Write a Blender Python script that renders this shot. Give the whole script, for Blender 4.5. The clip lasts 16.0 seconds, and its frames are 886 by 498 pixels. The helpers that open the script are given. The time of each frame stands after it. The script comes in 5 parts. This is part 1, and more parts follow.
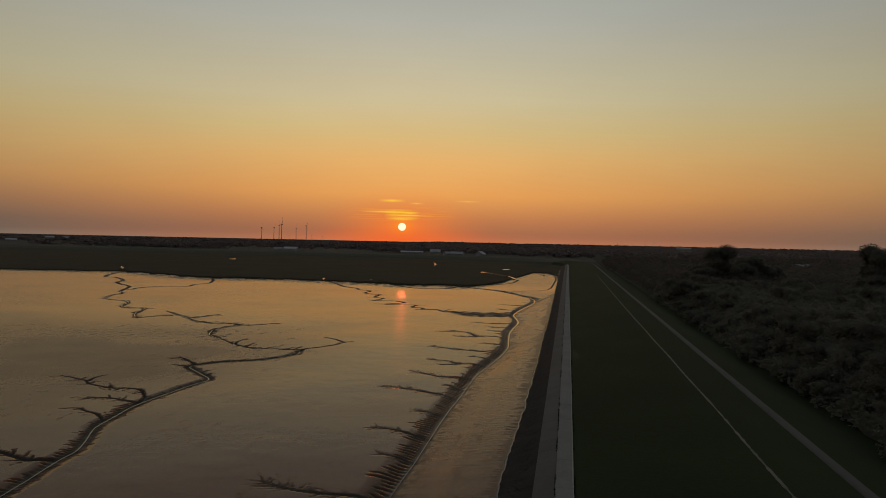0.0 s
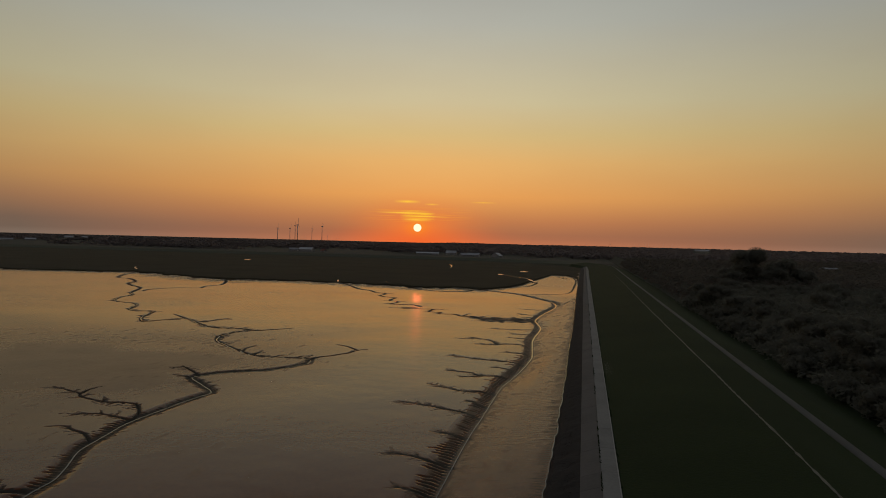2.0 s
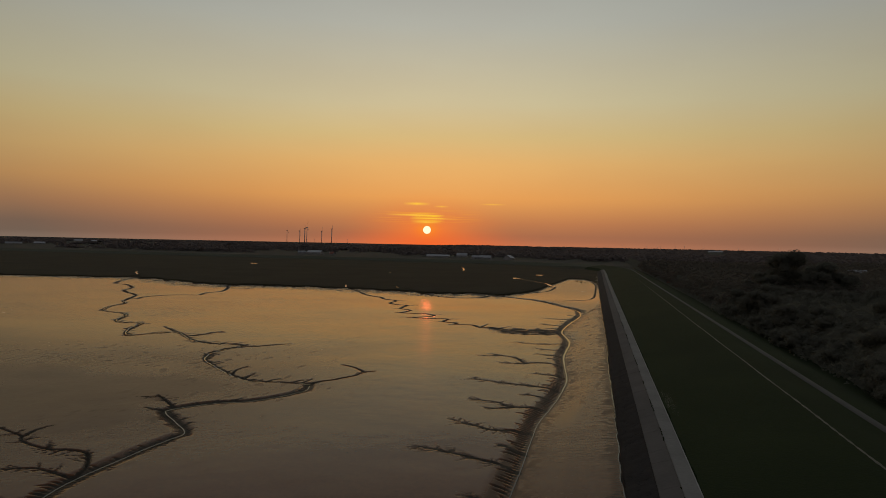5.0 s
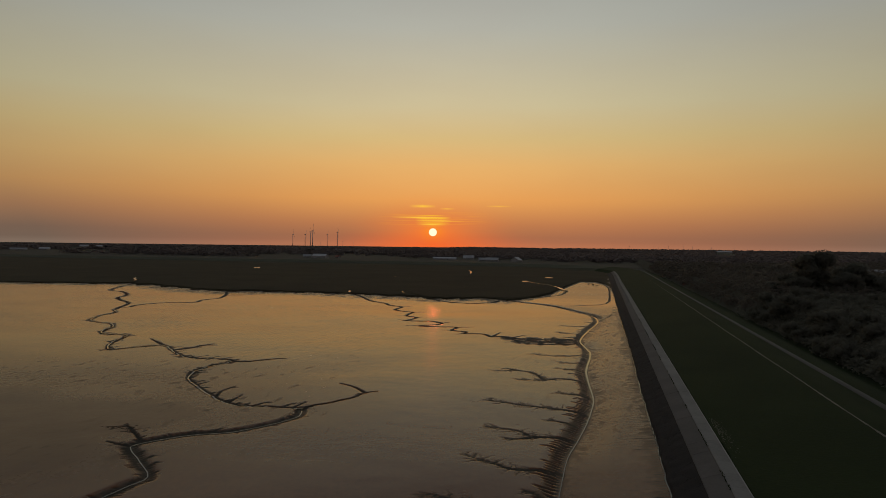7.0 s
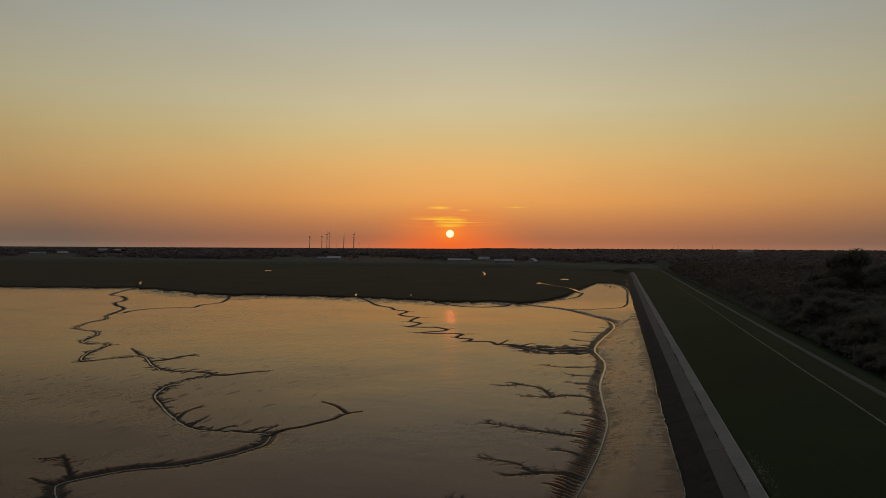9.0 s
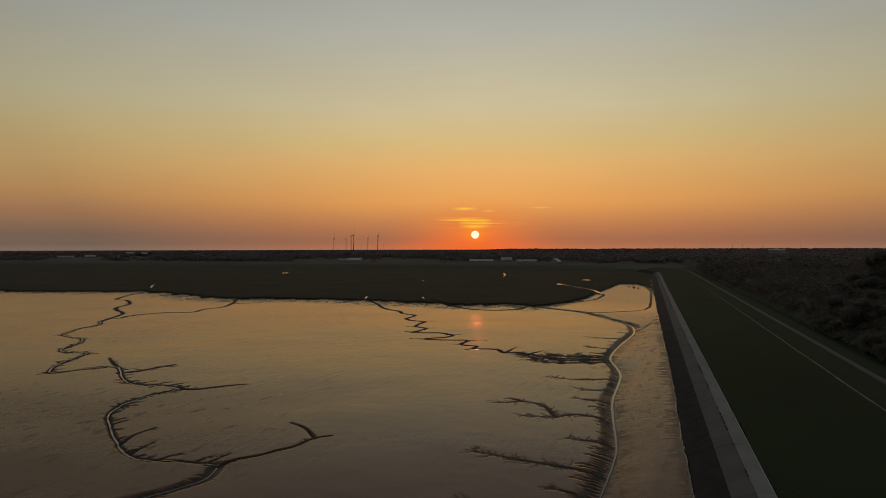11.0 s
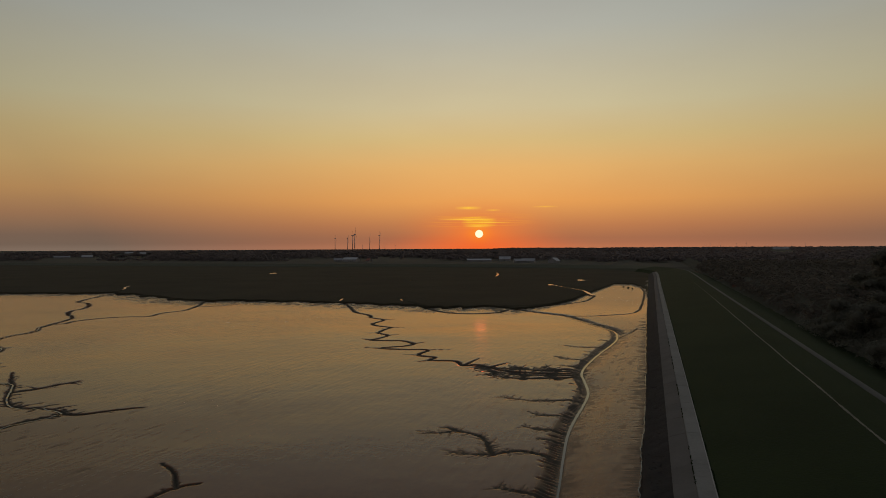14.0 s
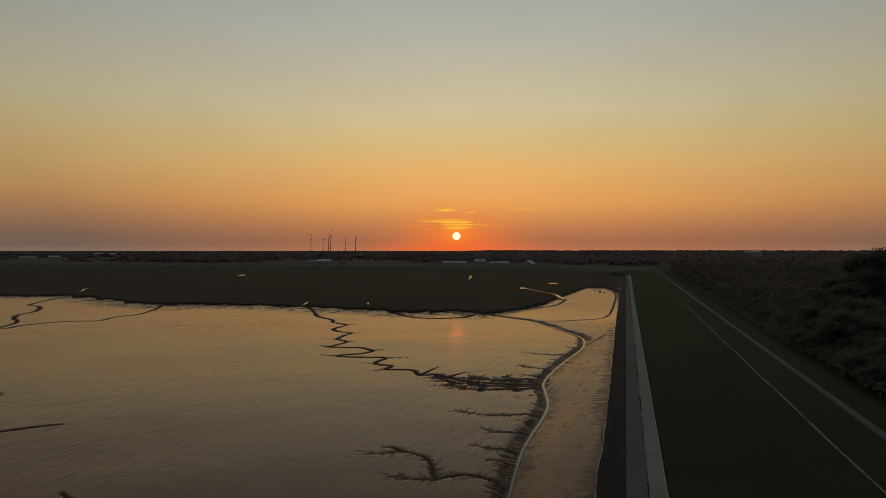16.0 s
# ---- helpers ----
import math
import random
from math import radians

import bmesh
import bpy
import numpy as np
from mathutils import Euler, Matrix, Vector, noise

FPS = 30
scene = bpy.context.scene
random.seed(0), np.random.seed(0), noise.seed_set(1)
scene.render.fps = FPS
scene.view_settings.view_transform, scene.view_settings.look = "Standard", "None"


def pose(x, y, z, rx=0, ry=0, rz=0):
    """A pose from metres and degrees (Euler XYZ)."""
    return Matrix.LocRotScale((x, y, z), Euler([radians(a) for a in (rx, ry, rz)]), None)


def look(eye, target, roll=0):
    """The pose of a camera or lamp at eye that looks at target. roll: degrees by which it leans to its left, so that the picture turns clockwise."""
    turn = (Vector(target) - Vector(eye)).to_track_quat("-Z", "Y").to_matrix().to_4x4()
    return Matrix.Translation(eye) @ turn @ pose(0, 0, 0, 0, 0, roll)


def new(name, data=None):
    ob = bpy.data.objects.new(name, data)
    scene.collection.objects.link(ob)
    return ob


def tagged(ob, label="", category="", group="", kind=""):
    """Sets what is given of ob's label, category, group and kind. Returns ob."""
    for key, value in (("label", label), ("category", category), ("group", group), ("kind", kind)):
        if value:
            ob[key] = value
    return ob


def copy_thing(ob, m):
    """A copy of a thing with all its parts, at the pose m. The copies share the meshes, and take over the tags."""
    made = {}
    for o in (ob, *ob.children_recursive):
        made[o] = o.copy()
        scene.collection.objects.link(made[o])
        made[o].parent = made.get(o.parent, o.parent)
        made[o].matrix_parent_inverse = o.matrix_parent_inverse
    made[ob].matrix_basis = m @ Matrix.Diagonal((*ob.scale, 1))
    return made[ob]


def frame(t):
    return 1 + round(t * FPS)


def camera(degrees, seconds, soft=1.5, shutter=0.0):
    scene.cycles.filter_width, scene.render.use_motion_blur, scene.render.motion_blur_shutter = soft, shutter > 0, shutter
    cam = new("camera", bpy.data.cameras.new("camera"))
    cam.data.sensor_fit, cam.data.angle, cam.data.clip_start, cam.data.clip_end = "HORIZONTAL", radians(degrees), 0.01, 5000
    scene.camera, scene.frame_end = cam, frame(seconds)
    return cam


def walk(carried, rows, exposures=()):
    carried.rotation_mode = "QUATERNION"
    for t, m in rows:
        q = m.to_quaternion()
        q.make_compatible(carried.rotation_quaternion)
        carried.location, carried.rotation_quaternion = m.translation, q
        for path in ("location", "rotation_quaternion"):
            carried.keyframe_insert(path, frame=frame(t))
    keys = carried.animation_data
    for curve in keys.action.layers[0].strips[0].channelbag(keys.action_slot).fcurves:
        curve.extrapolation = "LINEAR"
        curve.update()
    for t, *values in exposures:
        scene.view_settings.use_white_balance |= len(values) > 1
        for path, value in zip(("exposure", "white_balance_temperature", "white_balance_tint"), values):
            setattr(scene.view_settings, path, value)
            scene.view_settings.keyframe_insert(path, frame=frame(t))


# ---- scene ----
cam = camera(67.1, 16.0, soft=0.5)
PATH = [
    (0, (7.569, -1.443, 31.939), (7.201, 0.523, 31.913), 1.2),
    (0.5, (6.73, 1.31, 31.997), (6.349, 3.273, 31.972), 1.6),
    (1, (5.87, 4.154, 32.049), (5.474, 6.114, 32.024), 1.6),
    (1.5, (4.978, 7.2, 32.1), (4.568, 9.157, 32.074), 1.2),
    (2, (3.924, 10.506, 32.199), (3.511, 12.463, 32.175), 1.4),
    (2.5, (2.802, 14.155, 32.29), (2.391, 16.112, 32.268), 1.4),
    (3, (1.666, 18.108, 32.377), (1.256, 20.066, 32.355), 1.3),
    (3.5, (0.442, 22.279, 32.457), (0.03, 24.236, 32.434), 1.1),
    (4, (-0.949, 26.635, 32.527), (-1.37, 28.59, 32.505), 1.3),
    (6.5, (-8.084, 48.952, 33.034), (-8.546, 50.898, 33.02), 0.7),
    (7, (-8.838, 53.489, 33.049), (-9.297, 55.436, 33.037), 0.7),
    (7.5, (-8.997, 58.104, 33.021), (-9.45, 60.051, 33.012), 0.4),
    (8, (-8.787, 62.723, 32.984), (-9.25, 64.668, 32.975), 0.2),
    (8.5, (-8.418, 67.357, 32.927), (-8.897, 69.299, 32.919), 0.25),
    (9, (-7.986, 72.027, 32.895), (-8.495, 73.961, 32.887), 0.3),
    (11.5, (-4.3, 96.167, 32.344), (-4.887, 98.079, 32.339), -0.2),
    (12, (-3.264, 100.931, 32.284), (-3.854, 102.842, 32.278), -0.2),
    (12.5, (-2.036, 105.607, 32.244), (-2.63, 107.517, 32.238), -0.3),
    (13, (-0.775, 110.184, 32.188), (-1.37, 112.094, 32.182), -0.3),
    (13.5, (0.497, 114.56, 32.17), (-0.097, 116.47, 32.163), -0.3),
    (14, (1.735, 118.686, 32.232), (1.142, 120.596, 32.225), -0.3),
    (14.5, (2.833, 122.358, 32.353), (2.244, 124.269, 32.348), -0.3),
    (15, (3.685, 125.235, 32.434), (3.11, 127.151, 32.43), 0.0),
    (15.5, (4.062, 127.451, 32.477), (3.508, 129.372, 32.475), 0.1),
    (16, (4.132, 129.258, 32.449), (3.604, 131.187, 32.448), 0.0),
]
walk(cam, [(t, look(eye, aim, roll)) for t, eye, aim, roll in PATH])
scene.view_settings.exposure = 0.0

# ------------------------------------------------------------------ sky and sun
SUN_AZ, SUN_EL = radians(-14.15), radians(1.08)
sun_dir = Vector((math.sin(SUN_AZ) * math.cos(SUN_EL), math.cos(SUN_AZ) * math.cos(SUN_EL), math.sin(SUN_EL)))

world = bpy.data.worlds.new("evening_sky")
scene.world = world
world.use_nodes = True
wt = world.node_tree
wt.nodes.clear()


def wnode(kind, **props):
    n = wt.nodes.new(kind)
    for k, v in props.items():
        if k == "operation":
            n.operation = v
        elif k == "blend_type":
            n.blend_type = v
    return n


def wmath(op, a, b=None, c=None, clamp=False):
    n = wnode("ShaderNodeMath", operation=op)
    n.use_clamp = clamp
    for i, v in enumerate((a, b, c)):
        if v is None:
            continue
        if isinstance(v, (int, float)):
            n.inputs[i].default_value = v
        else:
            wt.links.new(v, n.inputs[i])
    return n.outputs[0]


def wmix(fac, a, b, blend="MIX"):
    n = wt.nodes.new("ShaderNodeMix")
    n.data_type = "RGBA"
    n.blend_type = blend
    n.clamp_result = False
    for sock, v in ((n.inputs[0], fac), (n.inputs[6], a), (n.inputs[7], b)):
        if isinstance(v, (int, float)):
            sock.default_value = v
        elif isinstance(v, tuple):
            sock.default_value = (*v, 1.0)
        else:
            wt.links.new(v, sock)
    return n.outputs[2]


def wramp(value, stops):
    n = wt.nodes.new("ShaderNodeValToRGB")
    wt.links.new(value, n.inputs[0])
    n.color_ramp.interpolation = "EASE" if len(stops) < 3 else "LINEAR"
    els = n.color_ramp.elements
    for i, (p, col) in enumerate(stops):
        e = els[i] if i < 2 else els.new(p)
        e.position = p
        e.color = (*col, 1.0)
    return n.outputs[0]


coord = wt.nodes.new("ShaderNodeTexCoord").outputs["Generated"]
nrm = wt.nodes.new("ShaderNodeVectorMath")
nrm.operation = "NORMALIZE"
wt.links.new(coord, nrm.inputs[0])
way = nrm.outputs[0]
sep = wt.nodes.new("ShaderNodeSeparateXYZ")
wt.links.new(way, sep.inputs[0])
wx, wy, wz = sep.outputs
# elevation as a share of 90 degrees
elev = wmath("DIVIDE", wmath("ARCSINE", wmath("MAXIMUM", wz, 0.0)), math.pi / 2)
# azimuth away from the sun, radians
turned = wmath("ARCTAN2",
               wmath("SUBTRACT", wmath("MULTIPLY", wx, math.cos(SUN_AZ)), wmath("MULTIPLY", wy, math.sin(SUN_AZ))),
               wmath("ADD", wmath("MULTIPLY", wx, math.sin(SUN_AZ)), wmath("MULTIPLY", wy, math.cos(SUN_AZ))))
side = wmath("ABSOLUTE", turned)
low_sky = wmath("SUBTRACT", 1.0, wmath("MULTIPLY", elev, 9.0), clamp=True)
drift = wmath("ABSOLUTE", wmath("SUBTRACT", turned, wmath("MULTIPLY_ADD", low_sky, 0.02, 0.015)))
toward = wramp(elev, [
    (0.0, (0.56, 0.19, 0.085)), (0.006, (0.44, 0.165, 0.08)), (0.02, (0.59, 0.225, 0.085)), (0.042, (0.85, 0.375, 0.105)), (0.075, (0.83, 0.475, 0.165)),
    (0.10, (0.715, 0.53, 0.235)), (0.13, (0.65, 0.565, 0.345)), (0.20, (0.475, 0.475, 0.41)), (0.26, (0.375, 0.392, 0.37)), (0.6, (0.19, 0.21, 0.235)), (1.0, (0.12, 0.145, 0.18))])
aside = wramp(elev, [
    (0.0, (0.23, 0.160, 0.118)), (0.003, (0.193, 0.131, 0.095)), (0.012, (0.205, 0.130, 0.09)), (0.03, (0.345, 0.180, 0.092)), (0.05, (0.475, 0.258, 0.103)), (0.075, (0.495, 0.325, 0.138)),
    (0.10, (0.475, 0.36, 0.175)), (0.13, (0.43, 0.382, 0.24)), (0.20, (0.33, 0.335, 0.297)), (0.26, (0.28, 0.295, 0.287)), (0.6, (0.18, 0.20, 0.225)), (1.0, (0.12, 0.145, 0.18))])
behind = wramp(elev, [
    (0.0, (0.14, 0.13, 0.145)), (0.1, (0.21, 0.19, 0.20)), (0.3, (0.19, 0.19, 0.215)), (0.6, (0.145, 0.165, 0.195)), (1.0, (0.12, 0.145, 0.18))])
f_side = wmath("DIVIDE", wmath("SUBTRACT", wmath("SQRT", wmath("MULTIPLY_ADD", drift, drift, 0.0625)), 0.25), 0.46, clamp=True)
westward = wmath("MULTIPLY", wmath("MAXIMUM", wmath("MULTIPLY", turned, -0.42), 0.0), low_sky)
f_side = wmath("ADD", f_side, westward, clamp=True)
sky = wmix(f_side, toward, aside)
f_back = wmath("DIVIDE", wmath("SUBTRACT", side, 0.75), 1.6, clamp=True)
sky = wmix(f_back, sky, behind)
# physical sky, a small share
nish = wt.nodes.new("ShaderNodeTexSky")
nish.sky_type = "NISHITA"
nish.sun_disc = False
nish.sun_elevation, nish.sun_rotation = SUN_EL, SUN_AZ
nish.air_density, nish.dust_density, nish.ozone_density = 1.2, 4.0, 1.0
nish_dim = wmix(1.0, nish.outputs[0], (0.10, 0.10, 0.10), "MULTIPLY")
sky = wmix(0.08, sky, nish_dim)
# soft uneven haze in the sky
haze = wt.nodes.new("ShaderNodeTexNoise")
hm = wt.nodes.new("ShaderNodeMapping")
hm.inputs["Scale"].default_value = (3.0, 3.0, 9.0)
wt.links.new(way, hm.inputs[0])
wt.links.new(hm.outputs[0], haze.inputs["Vector"])
haze.inputs["Scale"].default_value, haze.inputs["Detail"].default_value = 1.6, 4.0
sky = wmix(1.0, sky, wramp(haze.outputs[0], [(0.25, (0.988, 0.98, 0.98)), (0.75, (1.012, 1.02, 1.02))]), "MULTIPLY")
# angle from the sun
dotn = wt.nodes.new("ShaderNodeVectorMath")
dotn.operation = "DOT_PRODUCT"
wt.links.new(way, dotn.inputs[0])
dotn.inputs[1].default_value = sun_dir
ang = wmath("ARCCOSINE", wmath("MINIMUM", dotn.outputs["Value"], 0.9999999))
lift = wmath("MULTIPLY", wmath("ABSOLUTE", wmath("SUBTRACT", wmath("MULTIPLY", elev, math.pi / 2), SUN_EL)), 2.3)
oval = wmath("SQRT", wmath("ADD", wmath("MULTIPLY", side, side), wmath("MULTIPLY", lift, lift)))
glow = wmath("POWER", wmath("SUBTRACT", 1.0, wmath("DIVIDE", oval, radians(8.2)), clamp=True), 1.8)
sky = wmix(wmath("MULTIPLY", glow, 0.95), sky, (1.06, 0.225, 0.03))
near = wmath("POWER", wmath("SUBTRACT", 1.0, wmath("DIVIDE", ang, radians(1.6)), clamp=True), 2.0)
sky = wmix(wmath("MULTIPLY", near, 0.85), sky, (1.0, 0.30, 0.015))
# red haze low along the horizon on both sides of the sun
red = wmath("MULTIPLY", wmath("SUBTRACT", 1.0, wmath("MULTIPLY", elev, 75.0), clamp=True), wmath("POWER", wmath("SUBTRACT", 1.0, wmath("DIVIDE", side, radians(10.5)), clamp=True), 1.5))
sky = wmix(wmath("MULTIPLY", red, 0.75), sky, (1.0, 0.13, 0.022))
# thin streaks of cloud lit by the sun, above it
cm = wt.nodes.new("ShaderNodeMapping")
cm.inputs["Scale"].default_value = (7.0, 7.0, 330.0)
wt.links.new(way, cm.inputs[0])
cn = wt.nodes.new("ShaderNodeTexNoise")
wt.links.new(cm.outputs[0], cn.inputs["Vector"])
cn.inputs["Scale"].default_value, cn.inputs["Detail"].default_value = 2.0, 3.0
streak = wmath("MULTIPLY", wmath("SUBTRACT", cn.outputs[0], 0.50), 11.0, clamp=True)


def lobe(value, centre, half):
    return wmath("SUBTRACT", 1.0, wmath("ABSOLUTE", wmath("DIVIDE", wmath("SUBTRACT", value, centre), half)), clamp=True)


band = wmath("MULTIPLY", lobe(wmath("MULTIPLY", elev, 90.0), 2.2, 0.8), lobe(wmath("MULTIPLY", side, 57.3), 0.0, 5.0))
sky = wmix(wmath("MULTIPLY", wmath("MULTIPLY", band, streak), 0.7, clamp=True), sky, (1.0, 0.42, 0.03))
bandg = wmath("MULTIPLY", wmath("MULTIPLY", wmath("MULTIPLY", lobe(wmath("MULTIPLY", elev, 90.0), 2.08, 0.52), lobe(wmath("MULTIPLY", side, 57.3), 0.0, 1.55)), 2.4), 1.0, clamp=True)
lines = wmath("MULTIPLY_ADD", wmath("SINE", wmath("MULTIPLY_ADD", streak, 2.0, wmath("MULTIPLY", elev, 2500.0))), 0.34, 0.66)
sky = wmix(wmath("MULTIPLY", wmath("MULTIPLY", bandg, wmath("MULTIPLY_ADD", streak, 0.9, 0.5)), lines, clamp=True), sky, (1.05, 0.64, 0.03))
# single thin cloud streaks, (elevation, half height, azimuth from the sun, half width, strength) in degrees
for el_c, el_h, az_c, az_h, k in ((3.3, 0.16, -0.9, 1.2, 0.6), (2.33, 0.09, -1.0, 2.6, 0.7), (2.05, 0.07, 0.6, 2.2, 0.5), (1.75, 0.08, -0.1, 1.3, 0.7), (3.1, 0.1, 1.2, 0.7, 0.35), (3.35, 0.09, 5.6, 1.2, 0.3)):
    one = wmath("MULTIPLY", lobe(wmath("MULTIPLY", elev, 90.0), el_c, el_h), lobe(wmath("MULTIPLY", turned, 57.3), az_c, az_h))
    sky = wmix(wmath("MULTIPLY", one, k * 1.9, clamp=True), sky, (1.05, 0.58, 0.06))
disc = wmath("SUBTRACT", 1.0, wmath("DIVIDE", wmath("SUBTRACT", ang, radians(0.30)), radians(0.06)), clamp=True)
sky = wmix(disc, sky, (1.25, 1.12, 0.72))
bg = wt.nodes.new("ShaderNodeBackground")
wt.links.new(sky, bg.inputs[0])
bg.inputs[1].default_value = 0.96
out = wt.nodes.new("ShaderNodeOutputWorld")
wt.links.new(bg.outputs[0], out.inputs[0])

lamp = bpy.data.lights.new("sun", "SUN")
lamp.energy, lamp.angle, lamp.color = 0.008, radians(0.55), (1.0, 0.13, 0.05)
sun = new("sun", lamp)
sun.matrix_world = look(sun_dir * 1000, (0, 0, 0))


# ------------------------------------------------------------------ materials
def material(name, dark, light, rough=(0.8, 0.95), scales=(0.05, 0.9), bump=0.0, bump_scale=3.0, metal=0.0, ior=1.45, stretch=(1, 1, 1), per_object=0.0, spec=0.5):
    """A surface whose colour and gloss vary at two scales; scales are waves a metre."""
    m = bpy.data.materials.new(name)
    m.use_nodes = True
    nt = m.node_tree
    bs = nt.nodes["Principled BSDF"]
    geo = nt.nodes.new("ShaderNodeNewGeometry")
    mp = nt.nodes.new("ShaderNodeMapping")
    mp.inputs["Scale"].default_value = stretch
    nt.links.new(geo.outputs["Position"], mp.inputs[0])
    outs = []
    for sc in scales:
        n = nt.nodes.new("ShaderNodeTexNoise")
        nt.links.new(mp.outputs[0], n.inputs["Vector"])
        n.inputs["Scale"].default_value, n.inputs["Detail"].default_value = sc, 5.0
        outs.append(n.outputs[0])
    add = nt.nodes.new("ShaderNodeMath")
    add.operation = "MULTIPLY_ADD"
    nt.links.new(outs[0], add.inputs[0])
    add.inputs[1].default_value = 0.55
    half = nt.nodes.new("ShaderNodeMath")
    half.operation = "MULTIPLY"
    nt.links.new(outs[1], half.inputs[0])
    half.inputs[1].default_value = 0.45
    nt.links.new(half.outputs[0], add.inputs[2])
    fac = add.outputs[0]
    if per_object:
        info = nt.nodes.new("ShaderNodeObjectInfo")
        pa = nt.nodes.new("ShaderNodeMath")
        pa.operation = "MULTIPLY_ADD"
        nt.links.new(info.outputs["Random"], pa.inputs[0])
        pa.inputs[1].default_value = per_object
        nt.links.new(fac, pa.inputs[2])
        pb = nt.nodes.new("ShaderNodeMath")
        pb.operation = "SUBTRACT"
        nt.links.new(pa.outputs[0], pb.inputs[0])
        pb.inputs[1].default_value = per_object / 2
        fac = pb.outputs[0]
    rp = nt.nodes.new("ShaderNodeValToRGB")
    nt.links.new(fac, rp.inputs[0])
    rp.color_ramp.elements[0].position, rp.color_ramp.elements[1].position = 0.34, 0.66
    rp.color_ramp.elements[0].color, rp.color_ramp.elements[1].color = (*dark, 1), (*light, 1)
    nt.links.new(rp.outputs[0], bs.inputs["Base Color"])
    mr = nt.nodes.new("ShaderNodeMapRange")
    nt.links.new(outs[1], mr.inputs[0])
    mr.inputs[1].default_value, mr.inputs[2].default_value = 0.3, 0.7
    mr.inputs[3].default_value, mr.inputs[4].default_value = rough
    nt.links.new(mr.outputs[0], bs.inputs["Roughness"])
    bs.inputs["Metallic"].default_value = metal
    bs.inputs["IOR"].default_value = ior
    bs.inputs["Specular IOR Level"].default_value = spec
    if bump:
        bn = nt.nodes.new("ShaderNodeTexNoise")
        nt.links.new(mp.outputs[0], bn.inputs["Vector"])
        bn.inputs["Scale"].default_value, bn.inputs["Detail"].default_value = bump_scale, 6.0
        bp = nt.nodes.new("ShaderNodeBump")
        bp.inputs["Strength"].default_value, bp.inputs["Distance"].default_value = 1.0, bump
        nt.links.new(bn.outputs[0], bp.inputs["Height"])
        nt.links.new(bp.outputs[0], bs.inputs["Normal"])
    return m


M_MUD = material("wet_mud", (0.086, 0.0245, 0.0045), (0.122, 0.038, 0.0075), (0.12, 0.18), (0.03, 1.1), 0.04, 0.28, ior=1.185)
M_WATER = material("creek_water", (0.05, 0.045, 0.035), (0.06, 0.055, 0.045), (0.03, 0.08), (0.1, 1.0), 0.004, 1.2, ior=1.26)
M_POOL = material("marsh_pool_water", (0.06, 0.055, 0.045), (0.08, 0.075, 0.06), (0.10, 0.14), (0.1, 1.0), 0.13, 1.6, ior=1.6)
M_MARSH = material("salt_marsh_grass", (0.0205, 0.0176, 0.0098), (0.041, 0.034, 0.0190), (0.9, 1.0), (0.02, 0.35), 0.25, 0.6, spec=0.1)
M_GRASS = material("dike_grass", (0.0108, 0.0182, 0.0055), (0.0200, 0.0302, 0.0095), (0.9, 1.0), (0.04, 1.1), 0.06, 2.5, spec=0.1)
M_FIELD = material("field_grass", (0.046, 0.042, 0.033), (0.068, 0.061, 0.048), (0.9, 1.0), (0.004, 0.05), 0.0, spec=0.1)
# paler copy of dike_grass: the haze of distance is put into its colour
M_HAZEGRASS = material("hazed_dike_grass", (0.056, 0.056, 0.038), (0.076, 0.076, 0.050), (0.9, 1.0), (0.01, 0.1), 0.0, spec=0.1)
M_RUBBLE = material("dark_basalt", (0.014, 0.0135, 0.014), (0.026, 0.025, 0.025), (0.85, 1.0), (0.2, 2.0), 0.05, 3.0, spec=0.15)
M_CONC = material("pale_concrete", (0.118, 0.113, 0.103), (0.174, 0.167, 0.151), (0.9, 1.0), (0.15, 2.5), 0.006, 8.0, per_object=0.1)
M_KERB = material("kerb_concrete", (0.21, 0.20, 0.18), (0.30, 0.288, 0.26), (0.9, 1.0), (0.3, 3.0), 0.004, 8.0)
M_APRON = material("weathered_concrete", (0.054, 0.049, 0.045), (0.088, 0.080, 0.074), (0.9, 1.0), (0.12, 1.8), 0.01, 6.0, per_object=0.1)
M_ROAD = material("asphalt_road", (0.042, 0.040, 0.036), (0.066, 0.064, 0.058), (0.9, 1.0), (0.08, 1.5), 0.006, 9.0)
M_TRACK = material("trodden_sand", (0.07, 0.064, 0.047), (0.155, 0.144, 0.105), (0.9, 1.0), (0.2, 1.5), 0.02, 5.0)
M_LEAF = material("summer_leaves", (0.136, 0.130, 0.101), (0.157, 0.150, 0.116), (0.85, 0.95), (0.15, 1.2), 0.0, per_object=0.15, spec=0.1)
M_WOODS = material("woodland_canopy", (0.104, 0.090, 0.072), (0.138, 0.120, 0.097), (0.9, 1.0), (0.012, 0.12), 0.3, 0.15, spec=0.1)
# canopy colour paled and browned: haze over the distance is mixed into it
M_HAZEWOODS = material("hazed_woodland", (0.140, 0.117, 0.110), (0.175, 0.147, 0.137), (0.9, 1.0), (0.006, 0.05), 0.0, spec=0.1)
M_BARK = material("bark", (0.05, 0.042, 0.033), (0.11, 0.095, 0.075), (0.85, 0.95), (0.5, 5.0), 0.02, 6.0)
M_WALL = material("white_render", (0.20, 0.19, 0.175), (0.32, 0.30, 0.28), (0.8, 0.9), (0.1, 1.5), 0.0, per_object=0.3)
M_BRICK = material("red_brick", (0.16, 0.07, 0.05), (0.25, 0.12, 0.09), (0.85, 0.95), (0.1, 1.5), 0.0)
